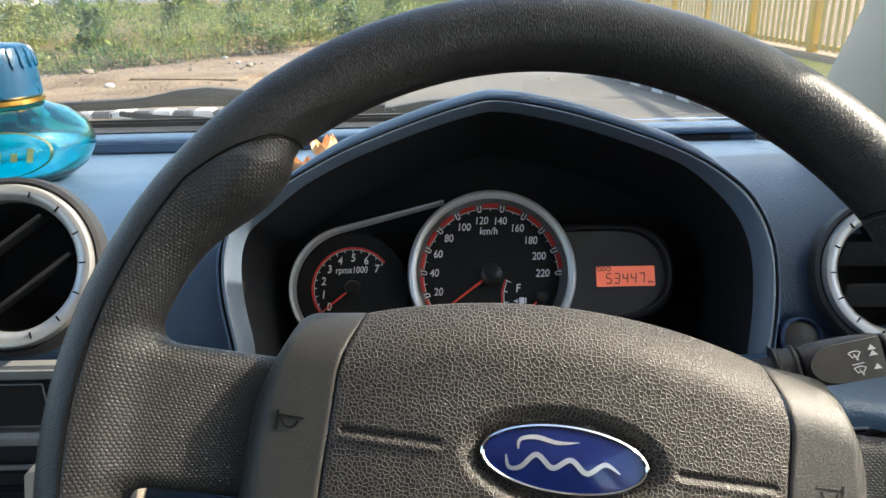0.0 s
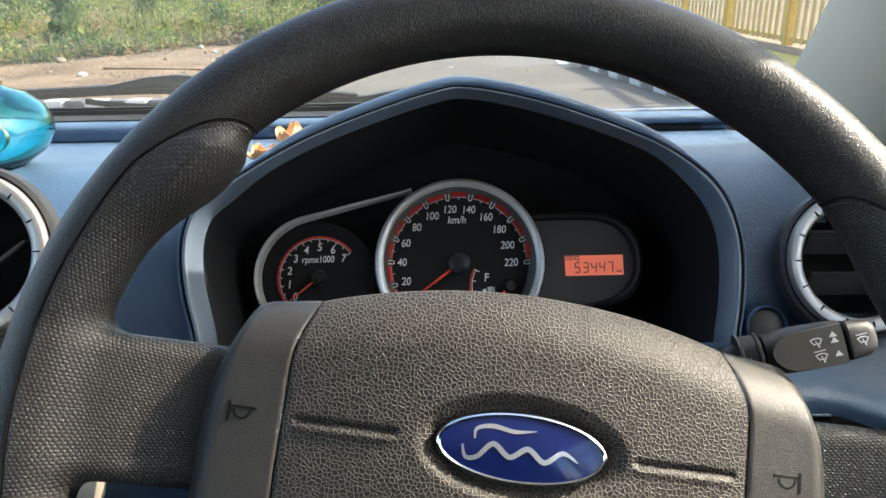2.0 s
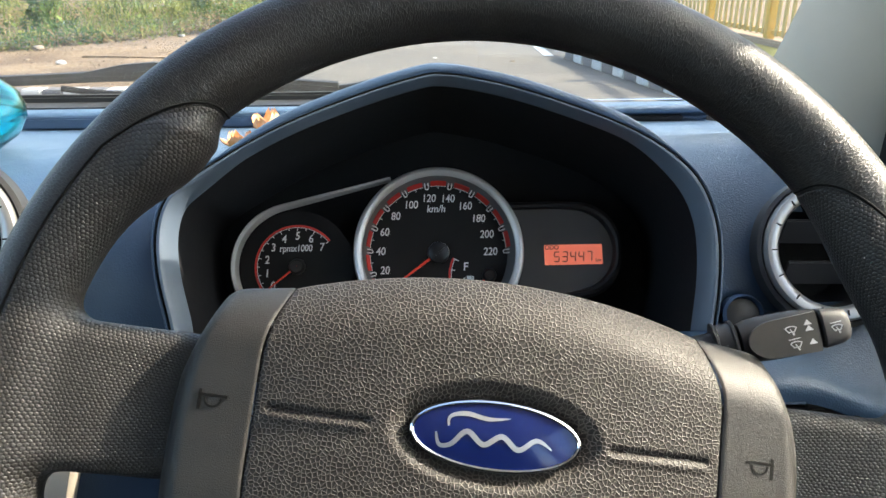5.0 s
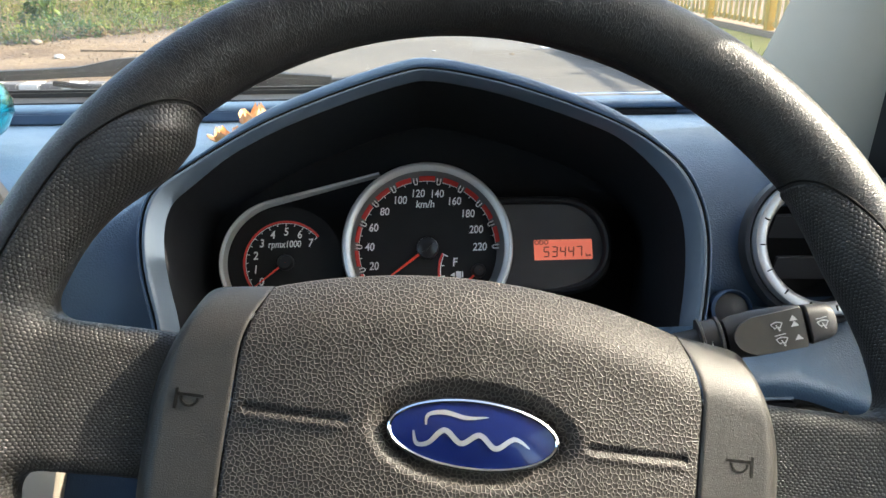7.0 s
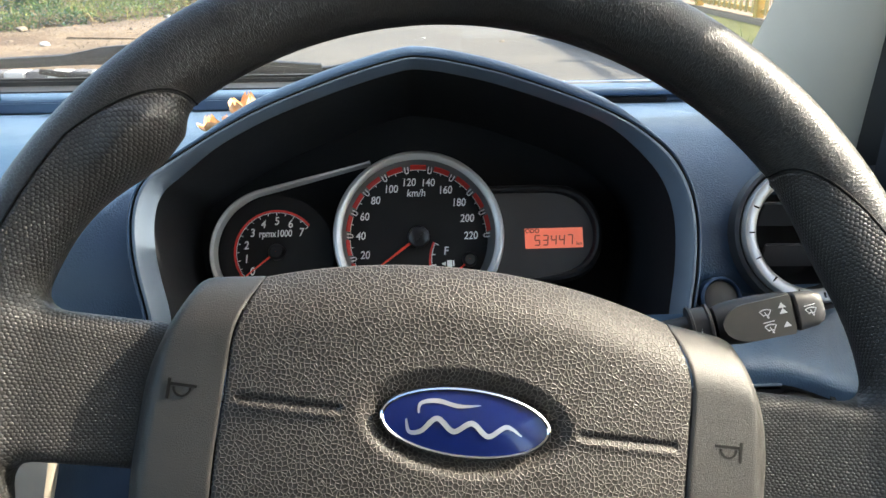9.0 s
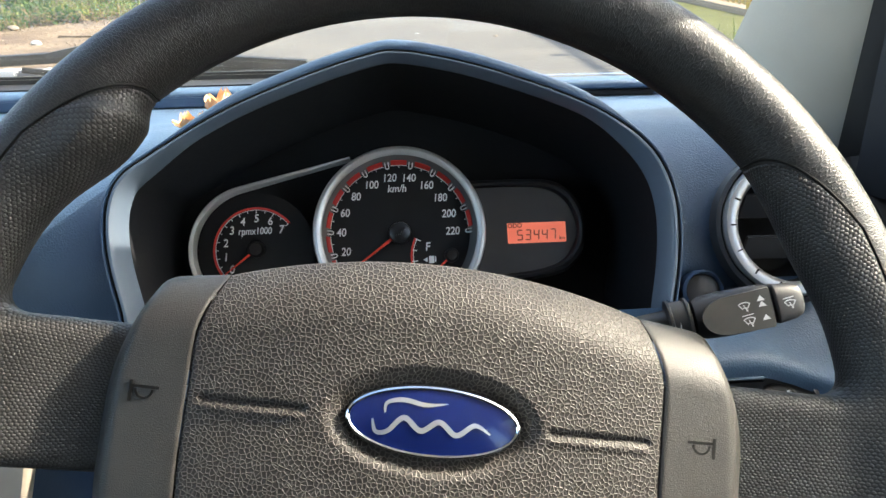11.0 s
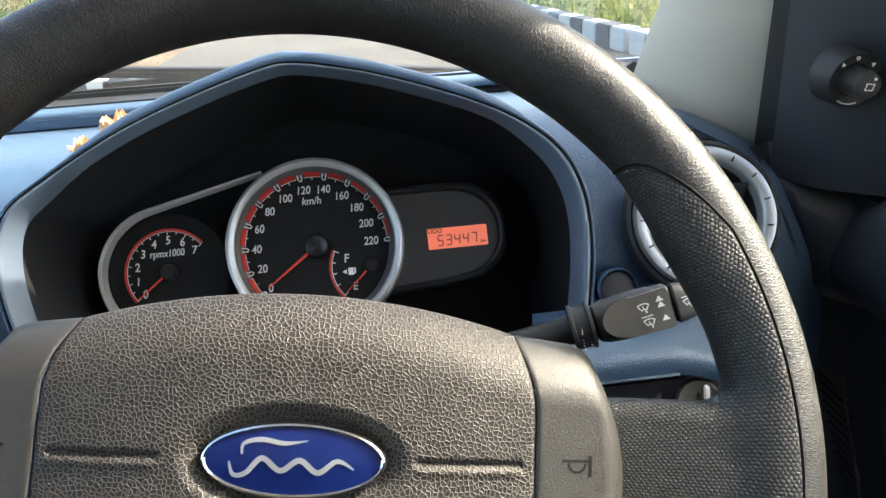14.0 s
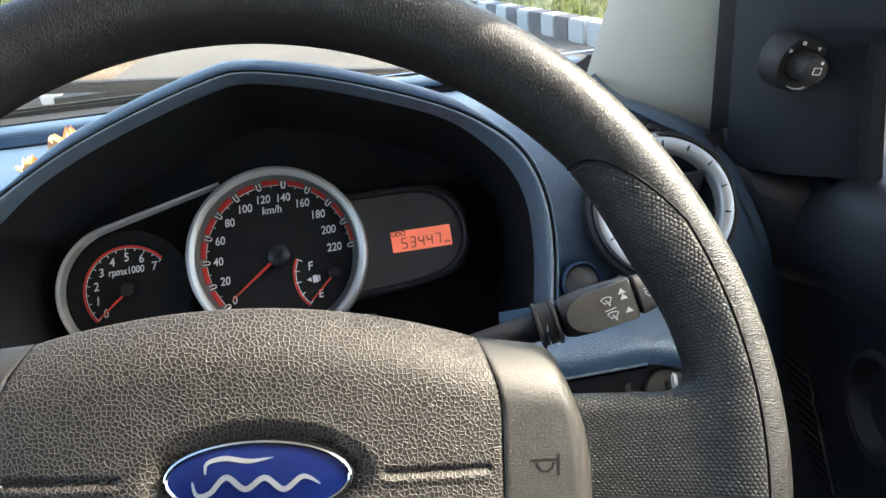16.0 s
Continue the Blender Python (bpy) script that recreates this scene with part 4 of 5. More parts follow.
part("needle_cap", lathe([(0.0001, 0.0085), (0.0045, 0.0085), (0.0072, 0.0070), (0.0078, 0.003), (0.0078, 0.0)], 32), GLOSS_BLACK, cluster, "round black needle cap")
part("cap_ridge", box((0.0095, 0.0022, 0.0016), (0, 0, 0.0090), 0.0006, turn=Matrix.Rotation(radians(42), 4, "Z")), GLOSS_BLACK, cluster)

# fuel gauge inside the dial
FX, FY = 0.0358, -0.0171
part("fuel_band", arc_strip(FX, FY, 0.0275, 0.0290, 152, 224, 0.0003, 0.0006), RED, dial)
bm = bmesh.new()
for k, a in enumerate((153, 170, 187, 205, 223)):
    bar(FX + 0.0262 * math.cos(radians(a)), FY + 0.0262 * math.sin(radians(a)), 0.003 if k % 2 else 0.004, 0.0007, a, 0.0003, 0.0006, bm)
arc_strip(FX, FY, 0.0268, 0.0273, 152, 224, 0.0003, 0.0006, bm)
part("fuel_scale", bm, PRINT, dial)
words("fuel_full", "F", 0.0082, (0.0190, -0.0105, 0.0003), dial, PRINT, 0, 0.12, 0.9)
words("fuel_empty", "E", 0.0075, (0.0235, -0.0302, 0.0003), dial, PRINT, 0, 0.12, 0.9)
bm = box((0.0036, 0.0050, 0.0003), (0.0215, -0.0195, 0.0005))
box((0.0010, 0.0040, 0.0003), (0.0243, -0.0192, 0.0005), 0, bm)
bar(0.0172, -0.0195, 0.0030, 0.0032, 180, 0.0003, 0.0006, bm, 0.05)
part("fuel_symbol", bm, PRINT, dial, "white fuel pump symbol")
part("fuel_needle", bar(FX + 0.012 * math.cos(radians(222)), FY + 0.012 * math.sin(radians(222)), 0.025, 0.0016, 222, 0.0028, 0.0036, None, 0.4), NEEDLE, cluster, "small orange-red fuel needle")
part("fuel_needle_cap", lathe([(0.0001, 0.006), (0.0035, 0.006), (0.0050, 0.004), (0.0052, 0.0)], 24), GLOSS_BLACK, cluster).matrix_local = Matrix.Translation((FX, FY, 0))

# rev counter
TX, TY = -0.1003, -0.0076
face = part("rev_counter_face", lathe([(0.0001, 0.0), (0.02, 0.0), (0.0400, 0.0)], 64), DIAL, cluster, "black rev counter face")
face.matrix_local = Matrix.Translation((TX, TY, -0.001))
path = [(TX + 0.0436 * math.cos(radians(a)), TY + 0.0436 * math.sin(radians(a))) for a in range(285, 103, -4)]
end = (-0.033, 0.0540)
path += [(path[-1][0] + (end[0] - path[-1][0]) * k / 10, path[-1][1] + (end[1] - path[-1][1]) * k / 10) for k in range(1, 11)]
path = [Vector((x, y, 0)) for x, y in path]
rings = []
for k, p in enumerate(path):
    d = (path[min(k + 1, len(path) - 1)] - path[max(k - 1, 0)]).normalized()
    o = Vector((d.y, -d.x, 0)) * -1
    w = 0.0019 if k < 40 else 0.0019 - 0.0008 * (k - 40) / 15
    rings.append([p + o * s * w + Vector((0, 0, z)) for s, z in ((1.3, -0.008), (1.2, 0.004), (0.6, 0.0062), (-0.6, 0.0055), (-1.4, -0.001))])
part("rev_counter_bezel", loft(rings, closed=False), BEZEL, cluster, "grey metallic bezel sweeping up to the speedometer")


def rev_angle(v):
    return 217.7 - 25.65 * v


part("rev_band", arc_strip(0, 0, 0.0285, 0.0300, rev_angle(7.0), rev_angle(0), 0.0003, 0.0006, None, 40), RED, face, "red scale band")
bm = arc_strip(0, 0, 0.0279, 0.0282, rev_angle(7), rev_angle(0), 0.0003, 0.0006, None, 40)
for k in range(15):
    a = rev_angle(k / 2)
    bar(0.0270 * math.cos(radians(a)), 0.0270 * math.sin(radians(a)), 0.0024 if k % 2 == 0 else 0.0014, 0.0005, a, 0.0003, 0.0006, bm)
part("rev_scale", bm, PRINT, face)
for k in range(8):
    a = radians(rev_angle(k))
    words("rev_numeral", str(k), 0.0080, (0.0219 * math.cos(a), 0.0219 * math.sin(a), 0.0003), face, PRINT, 0, 0.12, 0.86)
words("rev_unit", "rpmx1000", 0.0068, (-0.001, 0.0130, 0.0003), face, PRINT, 0, 0.12, 0.82)
part("rev_needle", bar(0.0135 * math.cos(radians(218)), 0.0135 * math.sin(radians(218)), 0.027, 0.0016, 218, 0.003, 0.0038, None, 0.4), NEEDLE, face, "small orange-red needle")
part("rev_needle_cap", lathe([(0.0001, 0.006), (0.0042, 0.006), (0.0056, 0.004), (0.0058, 0.0)], 24), GLOSS_BLACK, face)

# display panel with the odometer
edge = [(0.046, 0.031), (0.080, 0.0312), (0.104, 0.0295), (0.1195, 0.0205), (0.1272, 0.004), (0.1245, -0.013), (0.112, -0.0255), (0.090, -0.0305), (0.046, -0.033)]
loop = [(p.x, p.y) for p in spline([(x, y, 0) for x, y in edge[1:-1]], 6)]
loop = [edge[0]] + loop + [edge[-1]]
part("display_panel", plate(loop, -0.0075, -0.0055), PANEL, cluster, "charcoal display window")
rim = []
for dz, g in ((-0.0075, 0.0), (0.002, 0.0005), (0.003, 0.002), (0.002, 0.004), (-0.008, 0.006)):
    rim.append([Vector((x + (g if x > 0.05 else 0) * (1 if x > 0.1 else 0.6), y + math.copysign(g, y), dz)) for x, y in loop])
part("display_rim", loft(rim, closed=False), SOFT_BLACK, cluster, "black display surround")
lcd = part("lcd", box((0.0425, 0.0147, 0.0008), (0.0984, -0.0027, -0.0051), 0.0003), LCD, cluster, "glowing orange-red odometer display")
SEGS = {"5": "acdfg", "3": "abcdg", "4": "bcfg", "7": "abc"}


def digit(ch, cx, cy, w, h, t, bm, z=-0.0044):
    for s in SEGS[ch]:
        x, y, ln, dg = {"a": (0, h / 2, w, 0), "g": (0, 0, w, 0), "d": (0, -h / 2, w, 0), "b": (w / 2, h / 4, h / 2, 90), "c": (w / 2, -h / 4, h / 2, 90),
                        "f": (-w / 2, h / 4, h / 2, 90), "e": (-w / 2, -h / 4, h / 2, 90)}[s]
        bar(cx + x + y * 0.08, cy + y, ln * 0.9, t, dg if dg == 0 else 85.5, z - 0.0002, z, bm)
    return bm


for k, ch in enumerate("53447"):
    part("odometer_digit", digit(ch, 0.0860 + 0.0060 * k, -0.0042, 0.0035, 0.0070, 0.0007, bmesh.new()), LCD_INK, lcd, smooth=False)
words("odometer_mark", "ODO", 0.0044, (0.0826, 0.0026, -0.0046), lcd, LCD_INK)
words("odometer_unit", "km", 0.0032, (0.1165, -0.0072, -0.0046), lcd, LCD_INK)


# ---- air vents ----
def air_vent(m, r, label, tabbed, open_angle):
    v = thing("air_vent", m, label, "air vent", "round dashboard vents")
    k = r / 0.037
    part("vent_ring", lathe([(0.0370 * k, -0.010), (0.0372 * k, 0.002), (0.0362 * k, 0.0052), (0.0345 * k, 0.0058), (0.0312 * k, 0.0046), (0.0298 * k, 0.0026), (0.0294 * k, -0.006)], 72), SILVER, v, "satin silver ring with engraved marks")
    part("vent_collar", lathe([(0.0415 * k, -0.008), (0.0405 * k, 0.0005), (0.0385 * k, 0.0018), (0.0372 * k, 0.0)], 64), SOFT_BLACK, v)
    part("vent_cup", lathe([(0.0295 * k, -0.004), (0.0275 * k, -0.03), (0.022 * k, -0.045), (0.0001, -0.046)], 48), DEEP_BLACK, v)
    bm = bmesh.new()
    for a in range(12, 372, 24):
        bar(0.0330 * k * math.cos(radians(a)), 0.0330 * k * math.sin(radians(a)), 0.0030 * k, 0.0008, a, 0.0050, 0.0060, bm)
    part("ring_scale", bm, ENGRAVE, v)
    for y, w in ((0.011, 0.050), (-0.011, 0.050)):
        part("vent_flap", box((w * k, 0.0022, 0.020), (0, y * k, -0.006), 0.0009, turn=Matrix.Rotation(radians(open_angle), 4, "X")), SOFT_BLACK, v, "black slatted vent flap")
    if not tabbed:
        part("flap_rod", box((0.003, 0.024 * k, 0.003), (0.004, 0, -0.004), 0.0008), SOFT_BLACK, v)
    else:
        part("vent_tab", box((0.016 * k, 0.0036, 0.007), (-0.006, 0.0374 * k, 0.0008), 0.0014), SILVER, v, "pale silver tab above the ring")
    return v


air_vent(pose(0.2265, 0.192, 0.931, 62, 0, -4), 0.0422, "round air vent with a satin silver ring beside the cowl", True, -38)
air_vent(pose(-0.289, 0.178, 0.953, 66, 0, 4) @ pose(0, 0, 0, 0, 0, 36), 0.047, "round air vent with a satin silver ring and open slanted flaps", True, 8)

# ---- wiper stalk ----
ax = Vector((0.088, -0.010, 0.022)).normalized()
face_n = (Vector((-0.10, -0.90, 0.42)) - ax * Vector((-0.10, -0.90, 0.42)).dot(ax)).normalized()
stalk_m = Matrix((ax, face_n.cross(ax), face_n)).transposed().to_4x4()
stalk_m.translation = Vector((0.1555, 0.0998, 0.9246))
stalk = thing("wiper_stalk", stalk_m, "black wiper stalk with pale printed symbols", "control stalk")


def section(x, w, h, top=0.0, power=3.0):
    ring = []
    for k in range(28):
        a = 2 * math.pi * k / 28
        c, s = math.cos(a), math.sin(a)
        ring.append(Vector((x, w * math.copysign(abs(c) ** (2 / power), c), h * math.copysign(abs(s) ** (2 / power), s) + top)))
    return ring


part("paddle", loft([section(-0.0232, 0.0070, 0.0070, -0.0105, 2.2), section(-0.0222, 0.0092, 0.0086, -0.0103, 2.2), section(-0.018, 0.0106, 0.0093, -0.0102, 2.4), section(-0.010, 0.0112, 0.0094, -0.0102, 2.8), section(0.002, 0.0110, 0.0092, -0.0098, 3.4), section(0.0128, 0.0104, 0.0086, -0.0094, 4), section(0.0138, 0.0098, 0.0078, -0.0094, 4)], cap=True), SOFT_BLACK, stalk, "flat black paddle")
face_edge = [(-0.0070 + 0.0128 * math.cos(t), -0.0005 + 0.0092 * math.sin(t)) for t in [radians(90 + 180 * k / 40) for k in range(41)]] + [(0.0122, -0.0098), (0.0130, -0.0090), (0.0130, 0.0086), (0.0122, 0.0094)]
part("paddle_face", plate(face_edge, -0.0045, 0.00015), WORN, stalk, "smooth worn oval face")
part("end_cap", loft([section(0.0150, 0.0088, 0.0076, -0.0088, 4), section(0.0160, 0.0096, 0.0082, -0.0086, 4), section(0.0245, 0.0086, 0.0074, -0.0086, 3.5), section(0.0278, 0.0072, 0.0062, -0.0088, 2.8), section(0.0288, 0.0056, 0.0050, -0.0088, 2.6)], cap=True), SOFT_BLACK, stalk, "black push button end")
part("twist_ring", loft([section(-0.0350, 0.0096, 0.0096, -0.012, 2.1), section(-0.0344, 0.0118, 0.0118, -0.012, 2.1), section(-0.0332, 0.0118, 0.0118, -0.012, 2.1), section(-0.0326, 0.0106, 0.0106, -0.012, 2.1), section(-0.0262, 0.0106, 0.0106, -0.0115, 2.1), section(-0.0256, 0.0116, 0.0116, -0.0115, 2.1), section(-0.0244, 0.0116, 0.0116, -0.0115, 2.1), section(-0.0236, 0.0098, 0.0096, -0.0115, 2.1)], cap=True), SOFT_BLACK, stalk, "black twist ring with raised edges")
for k in range(4):
    for q in (0, 1):
        part("ring_dot", box((0.0009, 0.0009, 0.0006), (-0.0308 + 0.0036 * q, -0.0052 - 0.0018 * k, -0.0028 - 0.0011 * k), 0.0002), SYMBOL, stalk)
words("ring_mark", "1", 0.0046, (-0.0302, -0.0012, -0.0013), stalk, SYMBOL, -14)
part("stalk_arm", loft([section(-0.085, 0.0062, 0.0062, -0.016, 2), section(-0.050, 0.0068, 0.0068, -0.013, 2), section(-0.034, 0.0074, 0.0074, -0.012, 2)], cap=True), SOFT_BLACK, stalk)


def wiper_symbol(cx, cy, s, slash, parent):
    py = cy - 0.0042 * s
    bm = arc_strip(cx, py, 0.0054 * s, 0.0060 * s, 55, 125, 0.0003, 0.0006, None, 10)
    arc_strip(cx, py, 0.0024 * s, 0.0029 * s, 55, 125, 0.0003, 0.0006, bm, 6)
    for a in (57, 123):
        bar(cx + 0.0041 * s * math.cos(radians(a)), py + 0.0041 * s * math.sin(radians(a)), 0.0036 * s, 0.0005 * s, a, 0.0003, 0.0006, bm)
    bar(cx + 0.0002 * s, py + 0.0028 * s, 0.0032 * s, 0.0005 * s, 112, 0.0003, 0.0006, bm)
    arc_strip(cx + 0.0010 * s, py + 0.0010 * s, 0.0001, 0.0006 * s, 0, 360, 0.0003, 0.0006, bm, 10)
    if slash:
        bar(cx - 0.0004 * s, cy + 0.0030 * s, 0.0064 * s, 0.0005 * s, 4, 0.0003, 0.0006, bm)
    return part("wiper_symbol", bm, SYMBOL, parent, smooth=False)


wiper_symbol(0.0004, 0.0031, 0.85, False, stalk)
wiper_symbol(0.0014, -0.0044, 0.85, True, stalk)
wiper_symbol(0.0212, 0.0002, 0.8, True, stalk)
bm = bmesh.new()
for cx, cy in ((0.0084, 0.0050), (0.0086, 0.0022), (0.0092, -0.0044)):
    plate([(cx - 0.0019, cy - 0.0012), (cx + 0.0019, cy - 0.0012), (cx, cy + 0.0014)], 0.0003, 0.0006, bm)
part("speed_arrow_print", bm, SYMBOL, stalk, smooth=False)

# ---- ignition switch ----
ignition = thing("ignition_switch", pose(0.207, 0.1440, 0.8370, 62, 0, -6), "black ignition barrel with a slotted key plug", "ignition switch")
part("barrel_collar", lathe([(0.0250, -0.012), (0.0255, 0.004), (0.0240, 0.0075), (0.0215, 0.0080), (0.0205, 0.0055), (0.0150, 0.0040), (0.0130, 0.0042)], 48), SOFT_BLACK, ignition, "ribbed black collar")
part("key_plug", lathe([(0.0132, 0.0035), (0.0130, 0.0075), (0.0118, 0.0085), (0.0001, 0.0085)], 32), WING, ignition)
part("key_slot", box((0.0022, 0.011, 0.001), (0, 0, 0.0087), 0.0003), ENGRAVE, ignition)
part("plug_edge", box((0.0035, 0.019, 0.004), (0.0045, 0, 0.0085), 0.001), BEZEL, ignition, "worn bright key bow edge")
part("position_mark", arc_strip(0.006, 0.0165, 0.0010, 0.0015, 0, 360, 0.0055, 0.0062, None, 14), SYMBOL, ignition)

# ---- mirror switch on the sail panel ----
ms_n = Vector((-0.02, -0.98, -0.09)).normalized()
mirror_m = ms_n.to_track_quat("Z", "Y").to_matrix().to_4x4()
mirror_m = mirror_m @ Matrix.Diagonal((0.82, 0.82, 0.95, 1))
mirror_m.translation = Vector((0.3205, 0.2115, 1.0010))
mirror = thing("mirror_switch", mirror_m, "black rotary mirror adjuster knob with white marks", "mirror switch")
part("switch_base", lathe([(0.0222, -0.016), (0.0212, -0.010), (0.0205, 0.001), (0.0190, 0.0030), (0.0175, 0.0022), (0.0120, 0.0008)], 48), SOFT_BLACK, mirror)
part("knob", lathe([(0.0106, 0.0), (0.0100, 0.0130), (0.0092, 0.0165), (0.0078, 0.0175), (0.0001, 0.0175)], 40), WING, mirror, "ribbed black knob")
for k in range(40):
    a = 2 * math.pi * k / 40
    part("knob_rib", box((0.0010, 0.0006, 0.0125), (0.0101 * math.cos(a), 0.0101 * math.sin(a), 0.0068), 0, turn=Matrix.Rotation(a, 4, "Z")), WING, mirror)
bm = bmesh.new()
for a, s in ((132, 0.0030), (42, 0.0030)):
    c = Vector((0.0158 * math.cos(radians(a)), 0.0158 * math.sin(radians(a))))
    plate([(c.x + s * 0.6 * math.cos(radians(a + q)), c.y + s * 0.6 * math.sin(radians(a + q))) for q in (-20, 100, 220)], 0.0021, 0.0028, bm)
arc_strip(0.0158 * math.cos(radians(92)), 0.0158 * math.sin(radians(92)), 0.0008, 0.0014, 0, 360, 0.0021, 0.0028, bm, 14)
part("position_print", bm, PRINT, mirror, smooth=False)
part("rim_mark", arc_strip(0, 0, 0.0170, 0.0178, 235, 285, 0.0022, 0.0028), SYMBOL, mirror)
bm = bmesh.new()
star = []
for k in range(16):
    a = 2 * math.pi * k / 16
    star.append((0.0036 * (1.15 if k % 4 in (1, 2) else 0.85) * math.cos(a), 0.0029 * (1.15 if k % 4 in (1, 2) else 0.85) * math.sin(a)))
inner = [(x * 0.78, y * 0.78) for x, y in star]
loft([[Vector((x, y, 0.0179)) for x, y in star], [Vector((x, y, 0.0179)) for x, y in inner]], bm)
part("mirror_symbol", bm, PRINT, mirror, smooth=False)
part("knob_dot", lathe([(0.0011, 0.0174), (0.0011, 0.0179), (0.0001, 0.0179)], 14), PRINT, mirror).matrix_local = Matrix.Translation((0.0034, 0.0054, 0))

# ---- perfume bottle on the dash ----
bottle = thing("perfume_bottle", pose(-0.369, 0.325, 0.9665), "turquoise glass perfume bottle with a fluted cap and gold band", "perfume bottle")
part("flask", lathe([(0.0001, 0.0), (0.030, 0.0), (0.040, 0.003), (0.051, 0.012), (0.0565, 0.024), (0.0570, 0.032), (0.0535, 0.043), (0.044, 0.053), (0.033, 0.058), (0.030, 0.060), (0.029, 0.064),
      (0.026, 0.064), (0.027, 0.060), (0.042, 0.051), (0.0508, 0.042), (0.0542, 0.032), (0.0537, 0.024), (0.0485, 0.0135), (0.038, 0.006), (0.0001, 0.005)], 72), TEAL_GLASS, bottle, "rounded turquoise glass flask")
part("liquid", lathe([(0.0001, 0.0054), (0.037, 0.0064), (0.0480, 0.0138), (0.0532, 0.024), (0.0534, 0.0265), (0.0001, 0.0265)], 64), TEAL_LIQUID, bottle, "turquoise liquid half filling the flask")
part("gold_band", lathe([(0.0305, 0.0605), (0.0318, 0.0612), (0.0318, 0.0645), (0.0305, 0.0652)], 64), GOLD, bottle, "gold foil band")
part("cap", lathe([(0.0300, 0.0650), (0.0312, 0.0665), (0.0300, 0.085), (0.0290, 0.096), (0.0272, 0.1005), (0.0235, 0.1025), (0.0001, 0.1030)], 72), TEAL_CAP, bottle, "glossy turquoise cap")
for k in range(26):
    a = 2 * math.pi * k / 26
    part("cap_flute", loft([[Vector((r + dx, dy * w, z)) for dx, dy in ((0, -1), (0.0016, -0.5), (0.0016, 0.5), (0, 1))] for r, z, w in ((0.0296, 0.086, 0.0010), (0.0292, 0.090, 0.0022), (0.0280, 0.0975, 0.0022), (0.0258, 0.1010, 0.0014))], cap=True), TEAL_CAP, bottle).matrix_local = Matrix.Rotation(a, 4, "Z")

bm = bmesh.new()
ring = []
for g in (1.0, 0.94):
    ring.append([Vector((0.0574 * math.sin(0.55 * g * math.cos(t)), -0.0574 * math.cos(0.55 * g * math.cos(t)) * (1 - 0.10 * abs(math.sin(t))), 0.031 + 0.0165 * g * math.sin(t))) for t in ang])
loft(ring, bm)
part("label_oval", bm, OLIVE_PRINT, bottle, "olive-gold printed oval")
bm = bmesh.new()
for k, h in enumerate((0.010, 0.006, 0.009, 0.006, 0.010)):
    a = -0.30 + 0.15 * k
    box((0.0035, 0.0006, h), (0.0578 * math.sin(a), -0.0578 * math.cos(a), 0.030), 0, bm, Matrix.Rotation(a, 4, "Z") @ Matrix.Rotation(radians(14), 4, "Y"))
part("label_print", bm, OLIVE_PRINT, bottle)
bottle.matrix_world = bottle.matrix_world @ Matrix.Rotation(radians(28), 4, "Z") @ Matrix.Diagonal((1.14, 1.14, 0.97, 1))


# ---- dried flowers lying beside the cowl ----
def dried_flower(at, size, seed):
    rnd = random.Random(seed)
    bm = bmesh.new()
    for k in range(9):
        a, tilt = rnd.uniform(0, 6.28), rnd.uniform(0.2, 1.2)
        n = 5
        rows = []
        for i in range(n + 1):
            s = i / n
            w = 0.35 * size * math.sin(math.pi * min(0.95, 0.15 + 0.8 * s)) * rnd.uniform(0.8, 1.1)
            c = Vector((s * size * math.cos(tilt * s), 0, 0.2 * size + s * size * math.sin(tilt * s) * 0.8))
            rows.append([Matrix.Rotation(a, 4, "Z") @ (c + Vector((0, q * w, abs(q) * 0.25 * size + rnd.uniform(-0.06, 0.06) * size))) for q in (-1, -0.4, 0.4, 1)])
        loft(rows, bm, closed=False)
    ob = part("dried_flower", bm, PETAL, None, "small curled dried orange flower on the dashboard", category="dried flower", group="dried flowers")
    ob.matrix_world = Matrix.Translation(at) @ Matrix.Rotation(seed, 4, "Z")
    return ob


dried_flower((-0.1205, 0.276, 0.9855), 0.017, 3)
dried_flower((-0.1385, 0.272, 0.9760), 0.014, 8)
dried_flower((-0.1290, 0.278, 0.9800), 0.010, 12)


# ---- windscreen wiper, outside the glass ----
wiper = thing("windscreen_wiper", Matrix.Identity(4), "weathered black wiper arm and blade resting on the windscreen", "windscreen wiper")
blade = spline([(-0.62, 0.765, 0.957), (-0.50, 0.770, 0.960), (-0.40, 0.772, 0.963), (-0.30, 0.775, 0.960), (-0.20, 0.78, 0.951), (-0.12, 0.79, 0.943)], 8)
part("blade_bow", loft([[p + Vector((0, dy, dz)) for dy, dz in ((-0.004, -0.0025), (-0.004, 0.005), (0.004, 0.006), (0.004, -0.0025))] for p in blade], cap=True), WIPER, wiper)
part("blade_rubber", loft([[p + Vector((0, dy - 0.004, dz - 0.004)) for dy, dz in ((-0.0015, -0.003), (-0.0015, 0.004), (0.0015, 0.004), (0.0015, -0.003))] for p in blade], cap=True), RUBBER, wiper)
part("yoke", loft([[Vector((x, 0.772, 0.963 + 0.0085 * k)) + Vector((0, dy, dz)) for dy, dz in ((-0.008, -0.002), (-0.006, 0.005 * k + 0.003), (0.006, 0.005 * k + 0.003), (0.008, -0.002))] for x, k in ((-0.44, 0.1), (-0.39, 0.8), (-0.35, 1.0), (-0.31, 0.7), (-0.27, 0.1))], cap=True), WIPER, wiper, "moulded wiper yoke")
